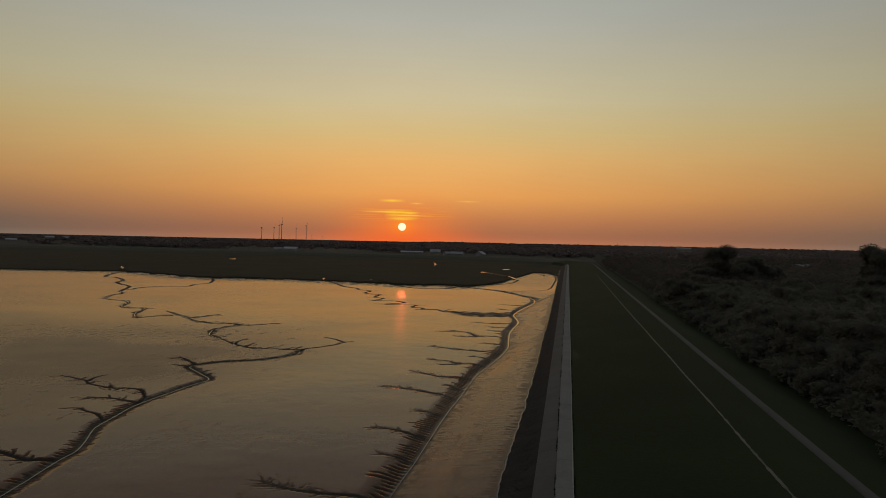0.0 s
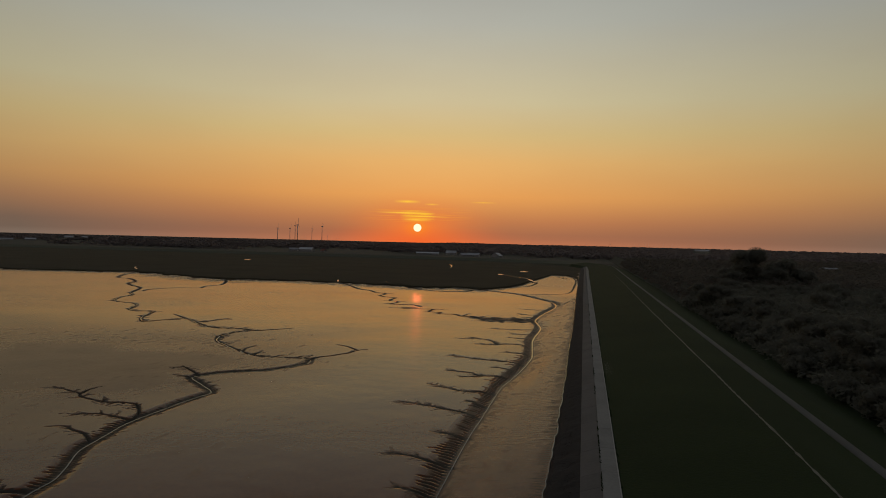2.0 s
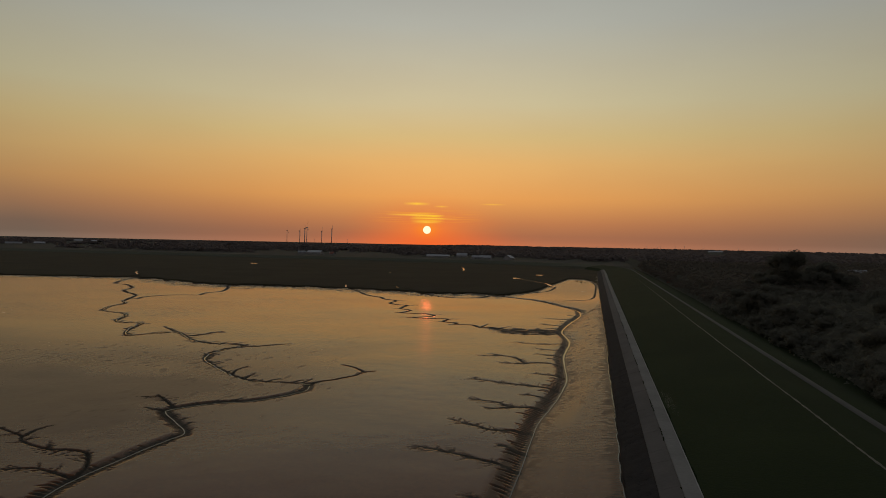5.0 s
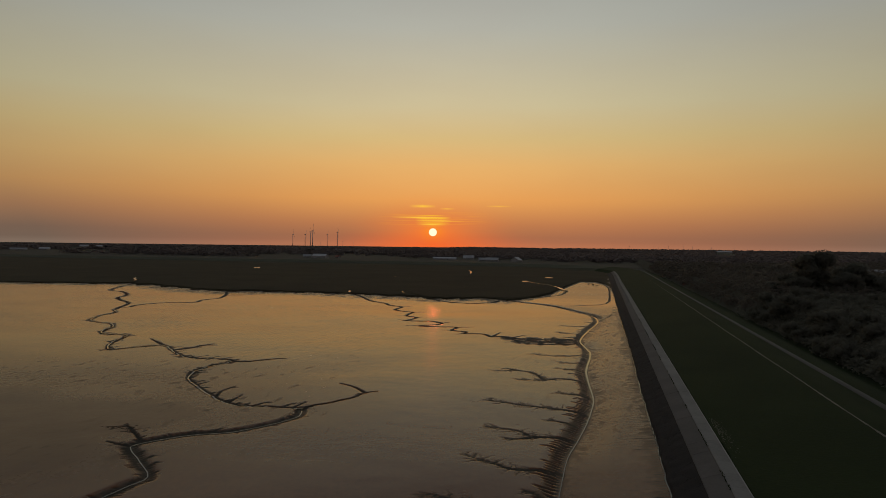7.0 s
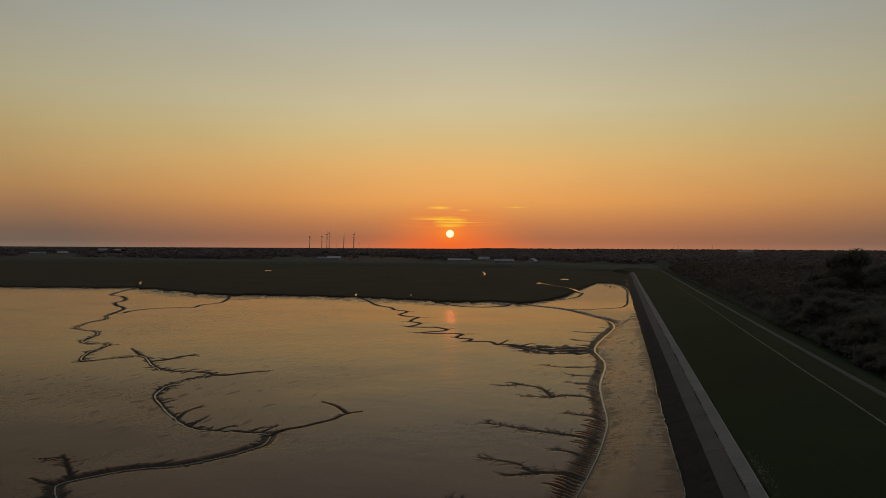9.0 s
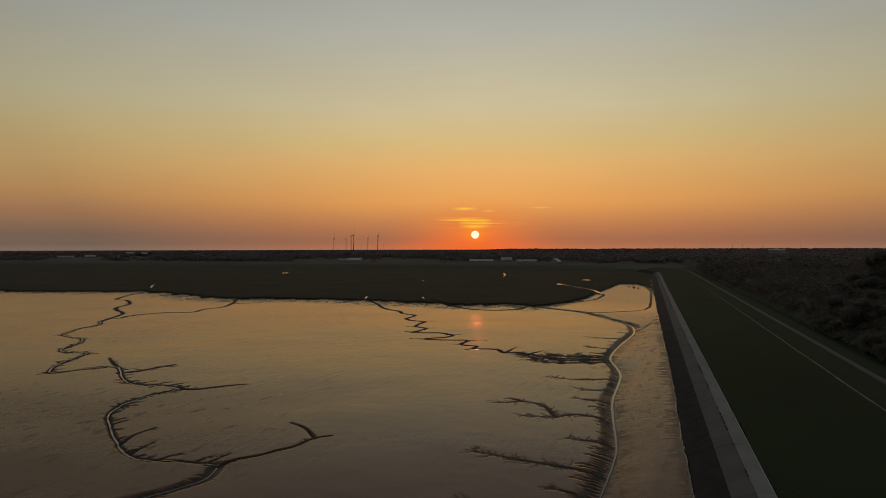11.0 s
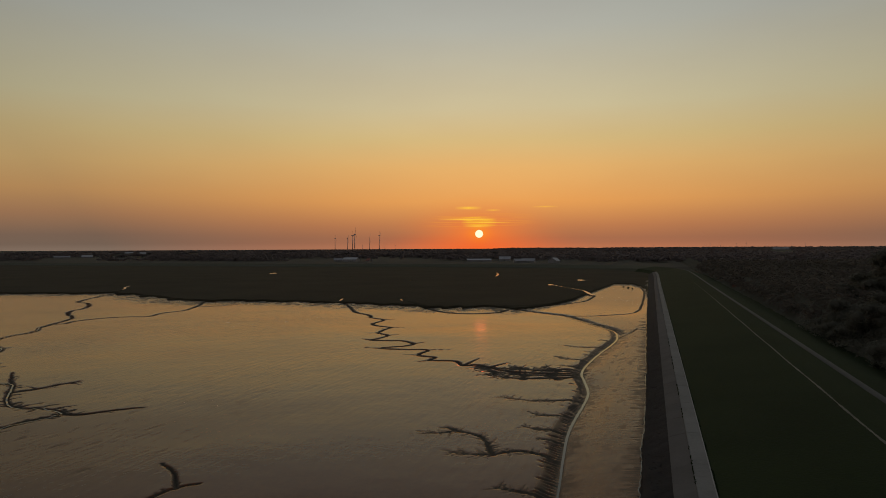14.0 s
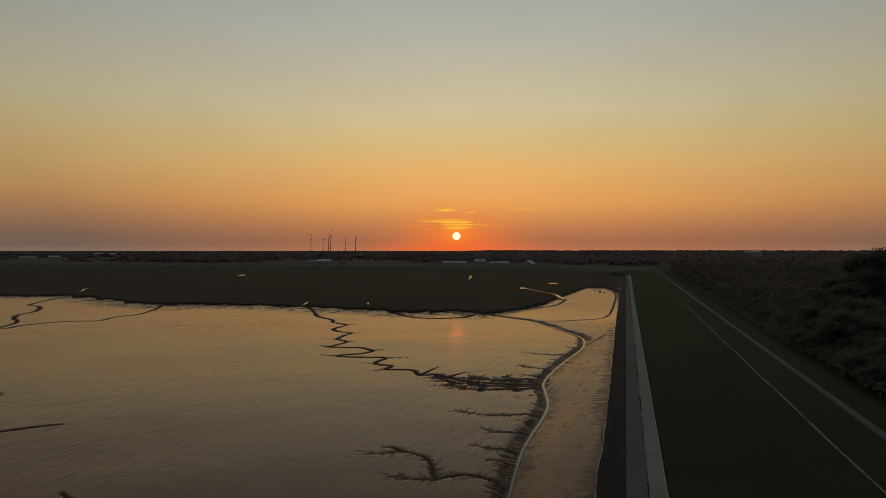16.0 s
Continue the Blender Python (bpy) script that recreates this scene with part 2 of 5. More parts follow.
M_ROOF = material("grey_roof", (0.20, 0.20, 0.20), (0.36, 0.36, 0.36), (0.6, 0.75), (0.1, 1.2), 0.0, per_object=0.4)
M_TILE = material("red_roof_tiles", (0.16, 0.055, 0.035), (0.24, 0.09, 0.06), (0.7, 0.85), (0.1, 1.5), 0.0)
M_GLASS = material("window_glass", (0.02, 0.022, 0.025), (0.03, 0.032, 0.035), (0.05, 0.1), (0.1, 1.0), 0.0)
M_DOOR = material("door_paint", (0.05, 0.07, 0.05), (0.07, 0.09, 0.07), (0.5, 0.7), (0.3, 2.0), 0.0)
M_TURB = material("turbine_paint", (0.3, 0.3, 0.3), (0.36, 0.36, 0.36), (0.4, 0.5), (0.02, 0.3), 0.0)


# ------------------------------------------------------------------ helpers
def drain_and_shade_mud(m):
    """Steep creek banks have no film of water: the stored share takes the gloss away, and also paints the shade of
    banks and grooves as darker mud. Ripples and specks break up the open flat.
    """
    nt = m.node_tree
    bs = nt.nodes["Principled BSDF"]
    where = nt.nodes.new("ShaderNodeNewGeometry").outputs["Position"]

    def grain(scale, stretch, turn, detail, low, high):
        mp = nt.nodes.new("ShaderNodeMapping")
        mp.inputs["Scale"].default_value, mp.inputs["Rotation"].default_value = stretch, (0, 0, turn)
        nt.links.new(where, mp.inputs[0])
        n = nt.nodes.new("ShaderNodeTexNoise")
        n.inputs["Scale"].default_value, n.inputs["Detail"].default_value = scale, detail
        nt.links.new(mp.outputs[0], n.inputs["Vector"])
        mr = nt.nodes.new("ShaderNodeMapRange")
        mr.inputs[1].default_value, mr.inputs[2].default_value = low, high
        nt.links.new(n.outputs[0], mr.inputs[0])
        return mr.outputs[0]

    def times(a, b):
        n = nt.nodes.new("ShaderNodeMath")
        n.operation = "MULTIPLY"
        for i, v in enumerate((a, b)):
            if isinstance(v, float):
                n.inputs[i].default_value = v
            else:
                nt.links.new(v, n.inputs[i])
        return n.outputs[0]

    at = nt.nodes.new("ShaderNodeAttribute")
    at.attribute_name = "drained_shade"
    sep_n = nt.nodes.new("ShaderNodeSeparateXYZ")
    nt.links.new(where, sep_n.inputs[0])
    outer = nt.nodes.new("ShaderNodeMapRange")
    outer.inputs[1].default_value, outer.inputs[2].default_value = 150.0, 300.0
    nt.links.new(sep_n.outputs[1], outer.inputs[0])
    fields = times(grain(0.016, (1, 0.8, 1), 0.4, 3.0, 0.22, 0.60), outer.outputs[0])
    specks = times(times(grain(0.55, (1, 0.32, 1), 0.2, 4.0, 0.58, 0.70), grain(0.016, (1, 0.8, 1), 0.4, 3.0, 0.40, 0.62)), 0.18)
    streaks = times(grain(0.045, (0.6, 1.0, 1), 0.75, 3.0, 0.45, 0.75), 0.05)
    total = at.outputs["Fac"]
    for more in (specks, streaks):
        add = nt.nodes.new("ShaderNodeMath")
        add.operation, add.use_clamp = "ADD", True
        nt.links.new(total, add.inputs[0])
        nt.links.new(more, add.inputs[1])
        total = add.outputs[0]
    soak = nt.nodes.new("ShaderNodeMath")
    soak.operation, soak.use_clamp = "MULTIPLY", True
    nt.links.new(total, soak.inputs[0])
    soak.inputs[1].default_value = 1.5
    for key, dry_dark in (("Roughness", 0.6), ("Specular IOR Level", 0.18)):
        mx_n = nt.nodes.new("ShaderNodeMix")
        mx_n.data_type = "FLOAT"
        nt.links.new(soak.outputs[0], mx_n.inputs[0])
        if bs.inputs[key].is_linked:
            nt.links.new(bs.inputs[key].links[0].from_socket, mx_n.inputs[2])
        else:
            mx_n.inputs[2].default_value = bs.inputs[key].default_value
        mx_n.inputs[3].default_value = dry_dark
        nt.links.new(mx_n.outputs[0], bs.inputs[key])
    ramp = bs.inputs["Base Color"].links[0].from_socket
    # shade of grooves and gullies is put into this darker mud colour
    shade_mix = nt.nodes.new("ShaderNodeMix")
    shade_mix.data_type = "RGBA"
    bare = nt.nodes.new("ShaderNodeMapRange")
    bare.inputs[1].default_value, bare.inputs[2].default_value = 0.08, 0.55
    nt.links.new(total, bare.inputs[0])
    nt.links.new(bare.outputs[0], shade_mix.inputs[0])
    nt.links.new(ramp, shade_mix.inputs[6])
    shade_mix.inputs[7].default_value = (0.043, 0.036, 0.027, 1.0)
    nt.links.new(shade_mix.outputs[2], bs.inputs["Base Color"])
    # ripples of the last tide, in fields, and long low swells
    last = bs.inputs["Normal"].links[0].from_socket
    for height, depth in ((times(grain(0.75, (1.0, 0.16, 1), 0.12, 2.0, 0.2, 0.8), fields), 0.085), (grain(0.06, (0.6, 1.0, 1), 0.75, 3.0, 0.2, 0.8), 0.05)):
        bp = nt.nodes.new("ShaderNodeBump")
        bp.inputs["Strength"].default_value, bp.inputs["Distance"].default_value = 1.0, depth
        nt.links.new(height, bp.inputs["Height"])
        nt.links.new(last, bp.inputs["Normal"])
        last = bp.outputs[0]
    nt.links.new(last, bs.inputs["Normal"])


drain_and_shade_mud(M_MUD)


def let_light_through(m, share):
    """Leaves pass on part of the light that falls on their far side."""
    nt = m.node_tree
    bs = nt.nodes["Principled BSDF"]
    tl_n = nt.nodes.new("ShaderNodeBsdfTranslucent")
    nt.links.new(bs.inputs["Base Color"].links[0].from_socket, tl_n.inputs[0])
    mix = nt.nodes.new("ShaderNodeMixShader")
    mix.inputs[0].default_value = share
    nt.links.new(bs.outputs[0], mix.inputs[1])
    nt.links.new(tl_n.outputs[0], mix.inputs[2])
    nt.links.new(mix.outputs[0], nt.nodes["Material Output"].inputs[0])


for leafy, share in ((M_LEAF, 0.6), (M_WOODS, 0.6), (M_HAZEWOODS, 0.7)):
    let_light_through(leafy, share)


def mesh_object(name, verts, faces, mat, parent=None, smooth=True, label=""):
    me = bpy.data.meshes.new(name)
    if isinstance(verts, np.ndarray):
        nv, nf, k = len(verts), len(faces), faces.shape[1]
        me.vertices.add(nv)
        me.vertices.foreach_set("co", verts.astype(np.float32).ravel())
        me.loops.add(nf * k)
        me.loops.foreach_set("vertex_index", faces.astype(np.int32).ravel())
        me.polygons.add(nf)
        me.polygons.foreach_set("loop_start", np.arange(0, nf * k, k, dtype=np.int32))
        me.update(calc_edges=True)
        me.validate()
    else:
        me.from_pydata(verts, [], faces)
    me.materials.append(mat)
    if smooth:
        me.polygons.foreach_set("use_smooth", np.ones(len(me.polygons), dtype=bool))
    me.update()
    ob = new(name, me)
    if parent is not None:
        ob.parent = parent
    if label:
        ob["label"] = label
    return ob


def part(name, bm, mat, parent, label="", smooth=False):
    me = bpy.data.meshes.new(name)
    bm.to_mesh(me)
    bm.free()
    me.materials.append(mat)
    if smooth:
        me.polygons.foreach_set("use_smooth", np.ones(len(me.polygons), dtype=bool))
    ob = new(name, me)
    ob.parent = parent
    if label:
        ob["label"] = label
    return ob


def lattice(ix, iy, seed):
    h = (ix * 374761393 + iy * 668265263 + seed * 974711) & 0x7FFFFFFF
    h = ((h ^ (h >> 13)) * 1274126177) & 0x7FFFFFFF
    return ((h ^ (h >> 16)) & 0xFFFF) / 65535.0


def vnoise(x, y, seed=0):
    """Smooth value noise, 0 to 1, one wave a unit."""
    x, y = np.asarray(x, dtype=float), np.asarray(y, dtype=float)
    ix, iy = np.floor(x).astype(np.int64), np.floor(y).astype(np.int64)
    fx, fy = x - ix, y - iy
    fx, fy = fx * fx * (3 - 2 * fx), fy * fy * (3 - 2 * fy)
    a, b = lattice(ix, iy, seed), lattice(ix + 1, iy, seed)
    c, d = lattice(ix, iy + 1, seed), lattice(ix + 1, iy + 1, seed)
    return (a * (1 - fx) + b * fx) * (1 - fy) + (c * (1 - fx) + d * fx) * fy


def fbm(x, y, seed=0, octaves=4):
    total, amp, norm = 0.0, 1.0, 0.0
    for o in range(octaves):
        total = total + amp * vnoise(x * 2 ** o, y * 2 ** o, seed + o)
        norm += amp
        amp *= 0.5
    return total / norm


def sstep(a, b, v):
    t = np.clip((v - a) / (b - a), 0, 1)
    return t * t * (3 - 2 * t)


def grid_faces(nx, ny):
    i = np.arange(nx - 1)[None, :] + np.arange(ny - 1)[:, None] * nx
    i = i.ravel()
    return np.stack([i, i + 1, i + 1 + nx, i + nx], axis=1)


def steps(*spans):
    """Grid lines: spans of (start, end, first step, last step)."""
    out = []
    for a, b, s0, s1 in spans:
        v, n = a, 0
        while v < b - 1e-6:
            out.append(v)
            v += s0 + (s1 - s0) * (v - a) / (b - a)
    out.append(spans[-1][1])
    return np.array(out)


def smooth_line(points, gap):
    """A Catmull-Rom curve through control points, sampled about every gap metres."""
    p = [np.array(q, dtype=float) for q in points]
    p = [2 * p[0] - p[1]] + p + [2 * p[-1] - p[-2]]
    out = []
    for a, b, c, d in zip(p, p[1:], p[2:], p[3:]):
        n = max(2, int(np.linalg.norm(c - b) / gap))
        for k in range(n):
            t = k / n
            out.append(0.5 * (2 * b + (c - a) * t + (2 * a - 5 * b + 4 * c - d) * t * t + (3 * b - a - 3 * c + d) * t ** 3))
    out.append(p[-2])
    return np.array(out)


# ------------------------------------------------------------------ the creeks of the mudflat
rng = np.random.RandomState(5)
# centre line, half widths (left, right), depth at the mouth end and at the tip, ribs
CREEKS = []


def creek(points, left, right, depth, tip=0.35, rib=0.7, spacing=1.3, wander=0.0, gap=1.0, twigs=0, twig_len=3.0, spur=0.0, bare_right=False, wide=False, twig_w=0.0):
    line = smooth_line(points, gap)
    if left < 1.0 and line[:, 0].max() < -56:
        left, right, depth = left * 0.72, right * 0.72, depth * 0.85
    if wander:
        s = np.arange(len(line)) * gap
        off = (fbm(s * 0.25, s * 0 + len(CREEKS) * 7.3, 11, 3) - 0.5) * 2 * wander
        off *= np.minimum(1, np.minimum(np.arange(len(line)), np.arange(len(line))[::-1]) / 4)
        d = np.gradient(line, axis=0)
        d /= np.linalg.norm(d, axis=1)[:, None] + 1e-9
        line = line + np.stack([-d[:, 1], d[:, 0]], axis=1) * off[:, None]
    CREEKS.append((line, left, right, depth, tip, rib, spacing, bare_right, wide))
    for a, b, c in zip(points, points[1:], points[2:]):
        a, b, c = (np.array(v, dtype=float) for v in (a, b, c))
        u, v = (b - a) / np.linalg.norm(b - a), (c - b) / np.linalg.norm(c - b)
        if spur and u @ v < 0.92:
            ln = spur * rng.uniform(0.5, 1.1)
            side_v = np.array([-u[1], u[0]]) * rng.uniform(-0.25, 0.25)
            mid_p = b + (u + side_v) * ln * 0.5
            CREEKS.append((smooth_line([b, mid_p, b + u * ln], 0.8), left * 0.7, right * 0.7, depth * 0.7, 0.2, 0.7, 1.0, False, False))
    for k in range(twigs):
        f = rng.uniform(0.15, 0.98)
        i = min(len(line) - 2, int(f * (len(line) - 1)))
        way_i = line[i + 1] - line[i]
        a = math.atan2(way_i[1], way_i[0]) + rng.choice([-1, 1]) * rng.uniform(0.5, 1.25)
        ln = twig_len * rng.uniform(0.4, 1.1)
        q = line[i]
        pts = [q]
        for j in range(3):
            a += rng.uniform(-0.35, 0.35)
            q = q + ln / 3 * np.array([math.cos(a), math.sin(a)])
            pts.append(q)
        k_w = max(twig_w, min(left, 1.0) * 0.36 + (0.14 if line[:, 0].mean() < -100 else 0.0))
        CREEKS.append((smooth_line(pts, 0.8), k_w, k_w, depth * 0.5, 0.15, 0.5, 0.9, False, False))
    return line


# the main creek along the sea wall: ribbed bank to the west, open mud to the east
MAIN = creek([(-14, 20), (-13.9, 80), (-13.8, 93.5), (-14, 105.6), (-14.2, 122), (-13.9, 136), (-13.8, 148), (-13.5, 161), (-12.2, 172), (-10.9, 184), (-10.0, 198), (-10.0, 206),
              (-11.3, 223), (-12.1, 236), (-12, 247), (-11.5, 260), (-11.7, 271), (-13.6, 283), (-15.3, 293.5), (-14.9, 308), (-13.2, 326), (-10.8, 345),
              (-9.6, 362), (-11.6, 381), (-17.5, 394), (-25.8, 411), (-35, 428.4), (-44, 437), (-57, 448), (-71.6, 463)],
             3.8, 7.0, 0.95, 0.6, 0.75, 1.15, bare_right=True, wide=True)
# the western creek, ribbed on both banks
WEST = creek([(-50, 20), (-58, 62), (-62.2, 79.7), (-63.3, 85.9), (-67.4, 93.7), (-69.1, 97.8), (-70.2, 103.5), (-71.7, 110.9), (-71.8, 119.5), (-71.6, 126.2),
              (-71.1, 132.3), (-70.9, 136), (-76.6, 141.5), (-81.5, 145.9), (-82.5, 148.4), (-79.6, 153.2), (-76, 156.5), (-71.6, 159.1), (-68.3, 163.8), (-65.8, 168.8),
              (-64.9, 172.3), (-66.6, 177.4)],
             2.3, 1.9, 0.45, 0.62, 0.7, 0.95, wander=0.15, wide=True, twigs=120, twig_len=2.9, twig_w=0.5)
creek([(-66.6, 177.4), (-65.1, 180.7), (-63.1, 182.9), (-61.9, 185.5), (-60.2, 188.3), (-59.2, 193.4), (-57.1, 195.6)], 0.8, 0.8, 0.8, 0.6, 0.8, 1.0, wander=0.2, twigs=6, twig_len=3)
creek([(-59, 193.4), (-63.6, 198.6), (-68.1, 201.4)], 0.85, 0.85, 0.7, 0.5, 0.8, 1.0, wander=0.2)
creek([(-82.4, 149.7), (-88.1, 154.8), (-90.9, 156.8), (-93.6, 155.2)], 0.75, 0.75, 0.7, 0.4, 0.8, 1.0, wander=0.25, twigs=16, twig_len=4)
creek([(-81.8, 147.8), (-83.9, 147.2), (-88, 148.2)], 0.8, 0.8, 0.6, 0.4, 0.8, 1.0, wander=0.2, twigs=3, twig_len=3)
NORTHWEST = creek([(-66.6, 177.4), (-73.6, 176.9), (-78, 176.2), (-82.5, 177.1), (-88.5, 181), (-98.8, 190.1), (-104.5, 195.6), (-107.5, 199.8), (-110.1, 207.2),
                   (-109.6, 214.7), (-108.3, 221.2), (-115.1, 223.1), (-121.5, 222.3), (-129.1, 226.6), (-137, 234.2), (-143.4, 239.9), (-146.2, 239.2), (-150.7, 231.5),
                   (-153, 227.6), (-157, 231), (-163.4, 241), (-170, 256), (-178, 256.4), (-184.4, 260.5), (-194.5, 279), (-207.2, 285), (-215.2, 290.7),
                   (-224, 306), (-227.5, 320), (-237, 330.6)],
                  0.88, 0.88, 0.95, 1.15, 0.8, 1.2, wander=0.3, twigs=150, twig_len=3.4, spur=4, twig_w=0.72)
creek([(-237, 330.6), (-250, 356), (-257, 366), (-273.4, 379), (-281.7, 388.2), (-291, 407.5), (-312, 430), (-331, 441.5), (-354.6, 488), (-370, 518), (-391, 548)],
      1.05, 1.05, 0.95, 1.1, 0.7, 1.5, wander=0.6, spur=5)
creek([(-107.8, 221.0), (-103.9, 221.6), (-100.6, 225.9), (-96.3, 229.6)], 1.0, 1.0, 0.75, 0.5, 0.8, 1.0, wander=0.3, twigs=4, twig_len=3)
creek([(-135.7, 232.5), (-133.3, 236.2), (-132.2, 240.6), (-130.8, 247.5)], 1.0, 1.0, 0.75, 0.5, 0.8, 1.0, wander=0.3, twigs=6, twig_len=6)
creek([(-143.4, 239.9), (-150.9, 245.9), (-157, 251.6)], 0.9, 0.9, 0.7, 0.5, 0.8, 1.0, wander=0.3, twigs=3, twig_len=5)
creek([(-88.5, 181), (-90.5, 186.9), (-90.4, 192)], 0.8, 0.8, 0.7, 0.4, 0.8, 1.0, wander=0.2, twigs=2, twig_len=2)
creek([(-83.2, 177.5), (-83.9, 181.3), (-84.1, 185)], 0.7, 0.7, 0.7, 0.4, 0.8, 1.0, wander=0.2, twigs=2, twig_len=2)
creek([(-72.2, 112.2), (-73.9, 116.8), (-78.2, 121.9), (-81.8, 122.6), (-84.8, 121.8), (-91.6, 123.8), (-94.4, 126.3), (-97.4, 127.5), (-102.2, 129.1), (-104.5, 128)],
      0.75, 0.75, 0.8, 0.35, 0.9, 1.0, wander=0.25, twigs=30, twig_len=4.5)
creek([(-93.9, 126.5), (-94.8, 129.9), (-94.3, 132.8)], 0.7, 0.7, 0.6, 0.4, 0.9, 0.9, wander=0.2, twigs=4, twig_len=2.5)
creek([(-72.4, 112.6), (-76.4, 113.6), (-80.6, 114.3), (-84, 112.5)], 0.75, 0.75, 0.7, 0.35, 0.9, 1.0, wander=0.25, twigs=18, twig_len=4.5)
creek([(-70.2, 100.3), (-73.8, 103.4), (-76.8, 104.5), (-79.7, 106), (-82.5, 104.9)], 0.8, 0.8, 0.6, 0.35, 0.9, 1.0, wander=0.2, twigs=6, twig_len=3)
creek([(-63.3, 81), (-66, 79.8), (-70, 81), (-78, 83)], 1.0, 1.0, 0.7, 0.4, 0.9, 1.0, wander=0.3, twigs=14, twig_len=4)
creek([(-243, 341), (-239.6, 345), (-243, 355), (-238.6, 370), (-231.2, 375.4), (-224.6, 378), (-229, 392.5), (-227.9, 408), (-238.7, 432.6), (-252, 456.6), (-258.4, 480)],
      1.3, 1.3, 0.8, 0.9, 0.5, 1.5, wander=0.3)
creek([(-236, 427), (-226.7, 435.5), (-222.9, 451.7), (-221, 468)], 1.2, 1.2, 0.7, 0.8, 0.5, 1.5, wander=0.3)
# feathers of small gullies that climb from the outer bends
for line, y0, y1, step, reach in ((NORTHWEST, 174, 202, 2, 6.0), (NORTHWEST, 202, 262, 4, 5.5), (WEST, 138, 178, 3, 4.0)):
    for i in range(0, len(line), step):
        if y0 < line[i, 1] < y1 and rng.uniform() < 0.62:
            ln = reach * rng.uniform(0.25, 1.0) ** 1.3
            lean_x = rng.uniform(0.12, 0.5)
            creek([tuple(line[i]), tuple(line[i] + ln * np.array([lean_x * 0.3, 0.5])), tuple(line[i] + ln * np.array([lean_x, 1.0]))],
                  0.85, 0.85, 0.45, 0.2, 0.7, 0.9, wander=0.2, gap=0.8, twigs=3, twig_len=1.6, twig_w=0.4)
# the zigzag gully with a spur at every bend
ZIGZAG = creek([(-15, 290.5), (-20.7, 288), (-27.9, 287.6), (-34, 288.4), (-39.4, 292), (-43.2, 294.6), (-46.7, 292.7), (-49.7, 297.6), (-52.5, 298.7), (-58.3, 298.1),
                (-58.2, 303.3), (-64.3, 305.9), (-64.9, 316), (-71.4, 315.5), (-80.1, 315.6), (-79.3, 318.3), (-74.8, 322.1), (-73.7, 327.8), (-79.8, 333), (-83.6, 332.1),
                (-90.4, 331.7), (-90, 334.8), (-89.4, 344.3), (-95.3, 349.4), (-97, 357.8), (-97.8, 367), (-104.9, 371.1), (-109.9, 378.2), (-111.4, 393.7),
                (-120.6, 401.2), (-125.4, 410.5), (-137.8, 421.6), (-151, 443.7), (-171.5, 476.3), (-180, 492)],
               0.95, 0.95, 0.9, 1.2, 0.7, 1.2, wander=0.2, twigs=10, twig_len=4)
for pts in ([(-95.3, 349.4), (-99.6, 348.2)], [(-89.4, 344.3), (-86.5, 347)], [(-90.4, 331.7), (-95, 334.2)], [(-73.7, 327.8), (-71, 332)], [(-80.1, 315.6), (-86.8, 316.8)],
            [(-64.9, 316), (-57.5, 318.2)], [(-64.3, 305.9), (-68.8, 306.2)], [(-58.3, 298.1), (-60.8, 294.8)], [(-46.7, 292.7), (-45.4, 305)], [(-111.4, 393.7), (-107, 398)],
            [(-97.8, 367), (-92, 369)], [(-39.4, 292), (-36, 300)]):
    creek(pts, 0.9, 0.9, 0.8, 0.3, 0.6, 1.0, wander=0.15, gap=0.8, twigs=1, twig_len=2)
# the braided dark mouth of the zigzag gully
for pts in ([(-15, 296), (-21.4, 293.8), (-28.5, 291.6), (-36.1, 291.2), (-42.5, 289)], [(-14.8, 286.5), (-21.2, 281.6), (-29.4, 279.6), (-38, 283)],
            [(-15, 288), (-22, 285), (-30, 284.5), (-37, 286.5)], [(-15, 292), (-24, 290.5), (-33, 294.5)],
            [(-20, 281), (-23, 286), (-22, 291), (-26, 297)], [(-28, 279), (-29, 284), (-33, 288), (-32, 294)], [(-36, 283), (-38, 288), (-43, 293)]):
    creek(pts, 1.3, 1.3, 0.6, 0.4, 0.9, 1.0, wander=1.5, twigs=30, twig_len=7)
creek([(-71.6, 463), (-58, 470), (-36.6, 511), (-33, 556), (-37, 569), (-42, 591), (-52, 616), (-62, 635), (-77, 664)], 1.5, 1.5, 0.9, 0.7, 0.3, 2.0, wander=0.8)
creek([(-35, 428.4), (-25, 431), (-16.4, 438.4), (-9, 445.7), (-4.2, 456), (-2.6, 498.5), (-2.4, 589), (-6, 655)], 1.0, 1.0, 0.7, 0.7, 0.6, 1.3, wander=0.4, twigs=8, twig_len=4)
creek([(-9.6, 361), (-7.7, 366.3), (-4.9, 373.6), (-3, 383)], 0.8, 0.8, 0.5, 0.5, 0.8, 1.0, wander=0.3, twigs=4, twig_len=3)
creek([(-68, 447), (-70, 436), (-79.7, 429), (-90.8, 429.5), (-100.6, 438.5), (-113.3, 454.3), (-126.6, 473.1), (-140.7, 494.6)], 2.3, 2.3, 1.0, 0.9, 0.5, 1.4, wander=0.3)
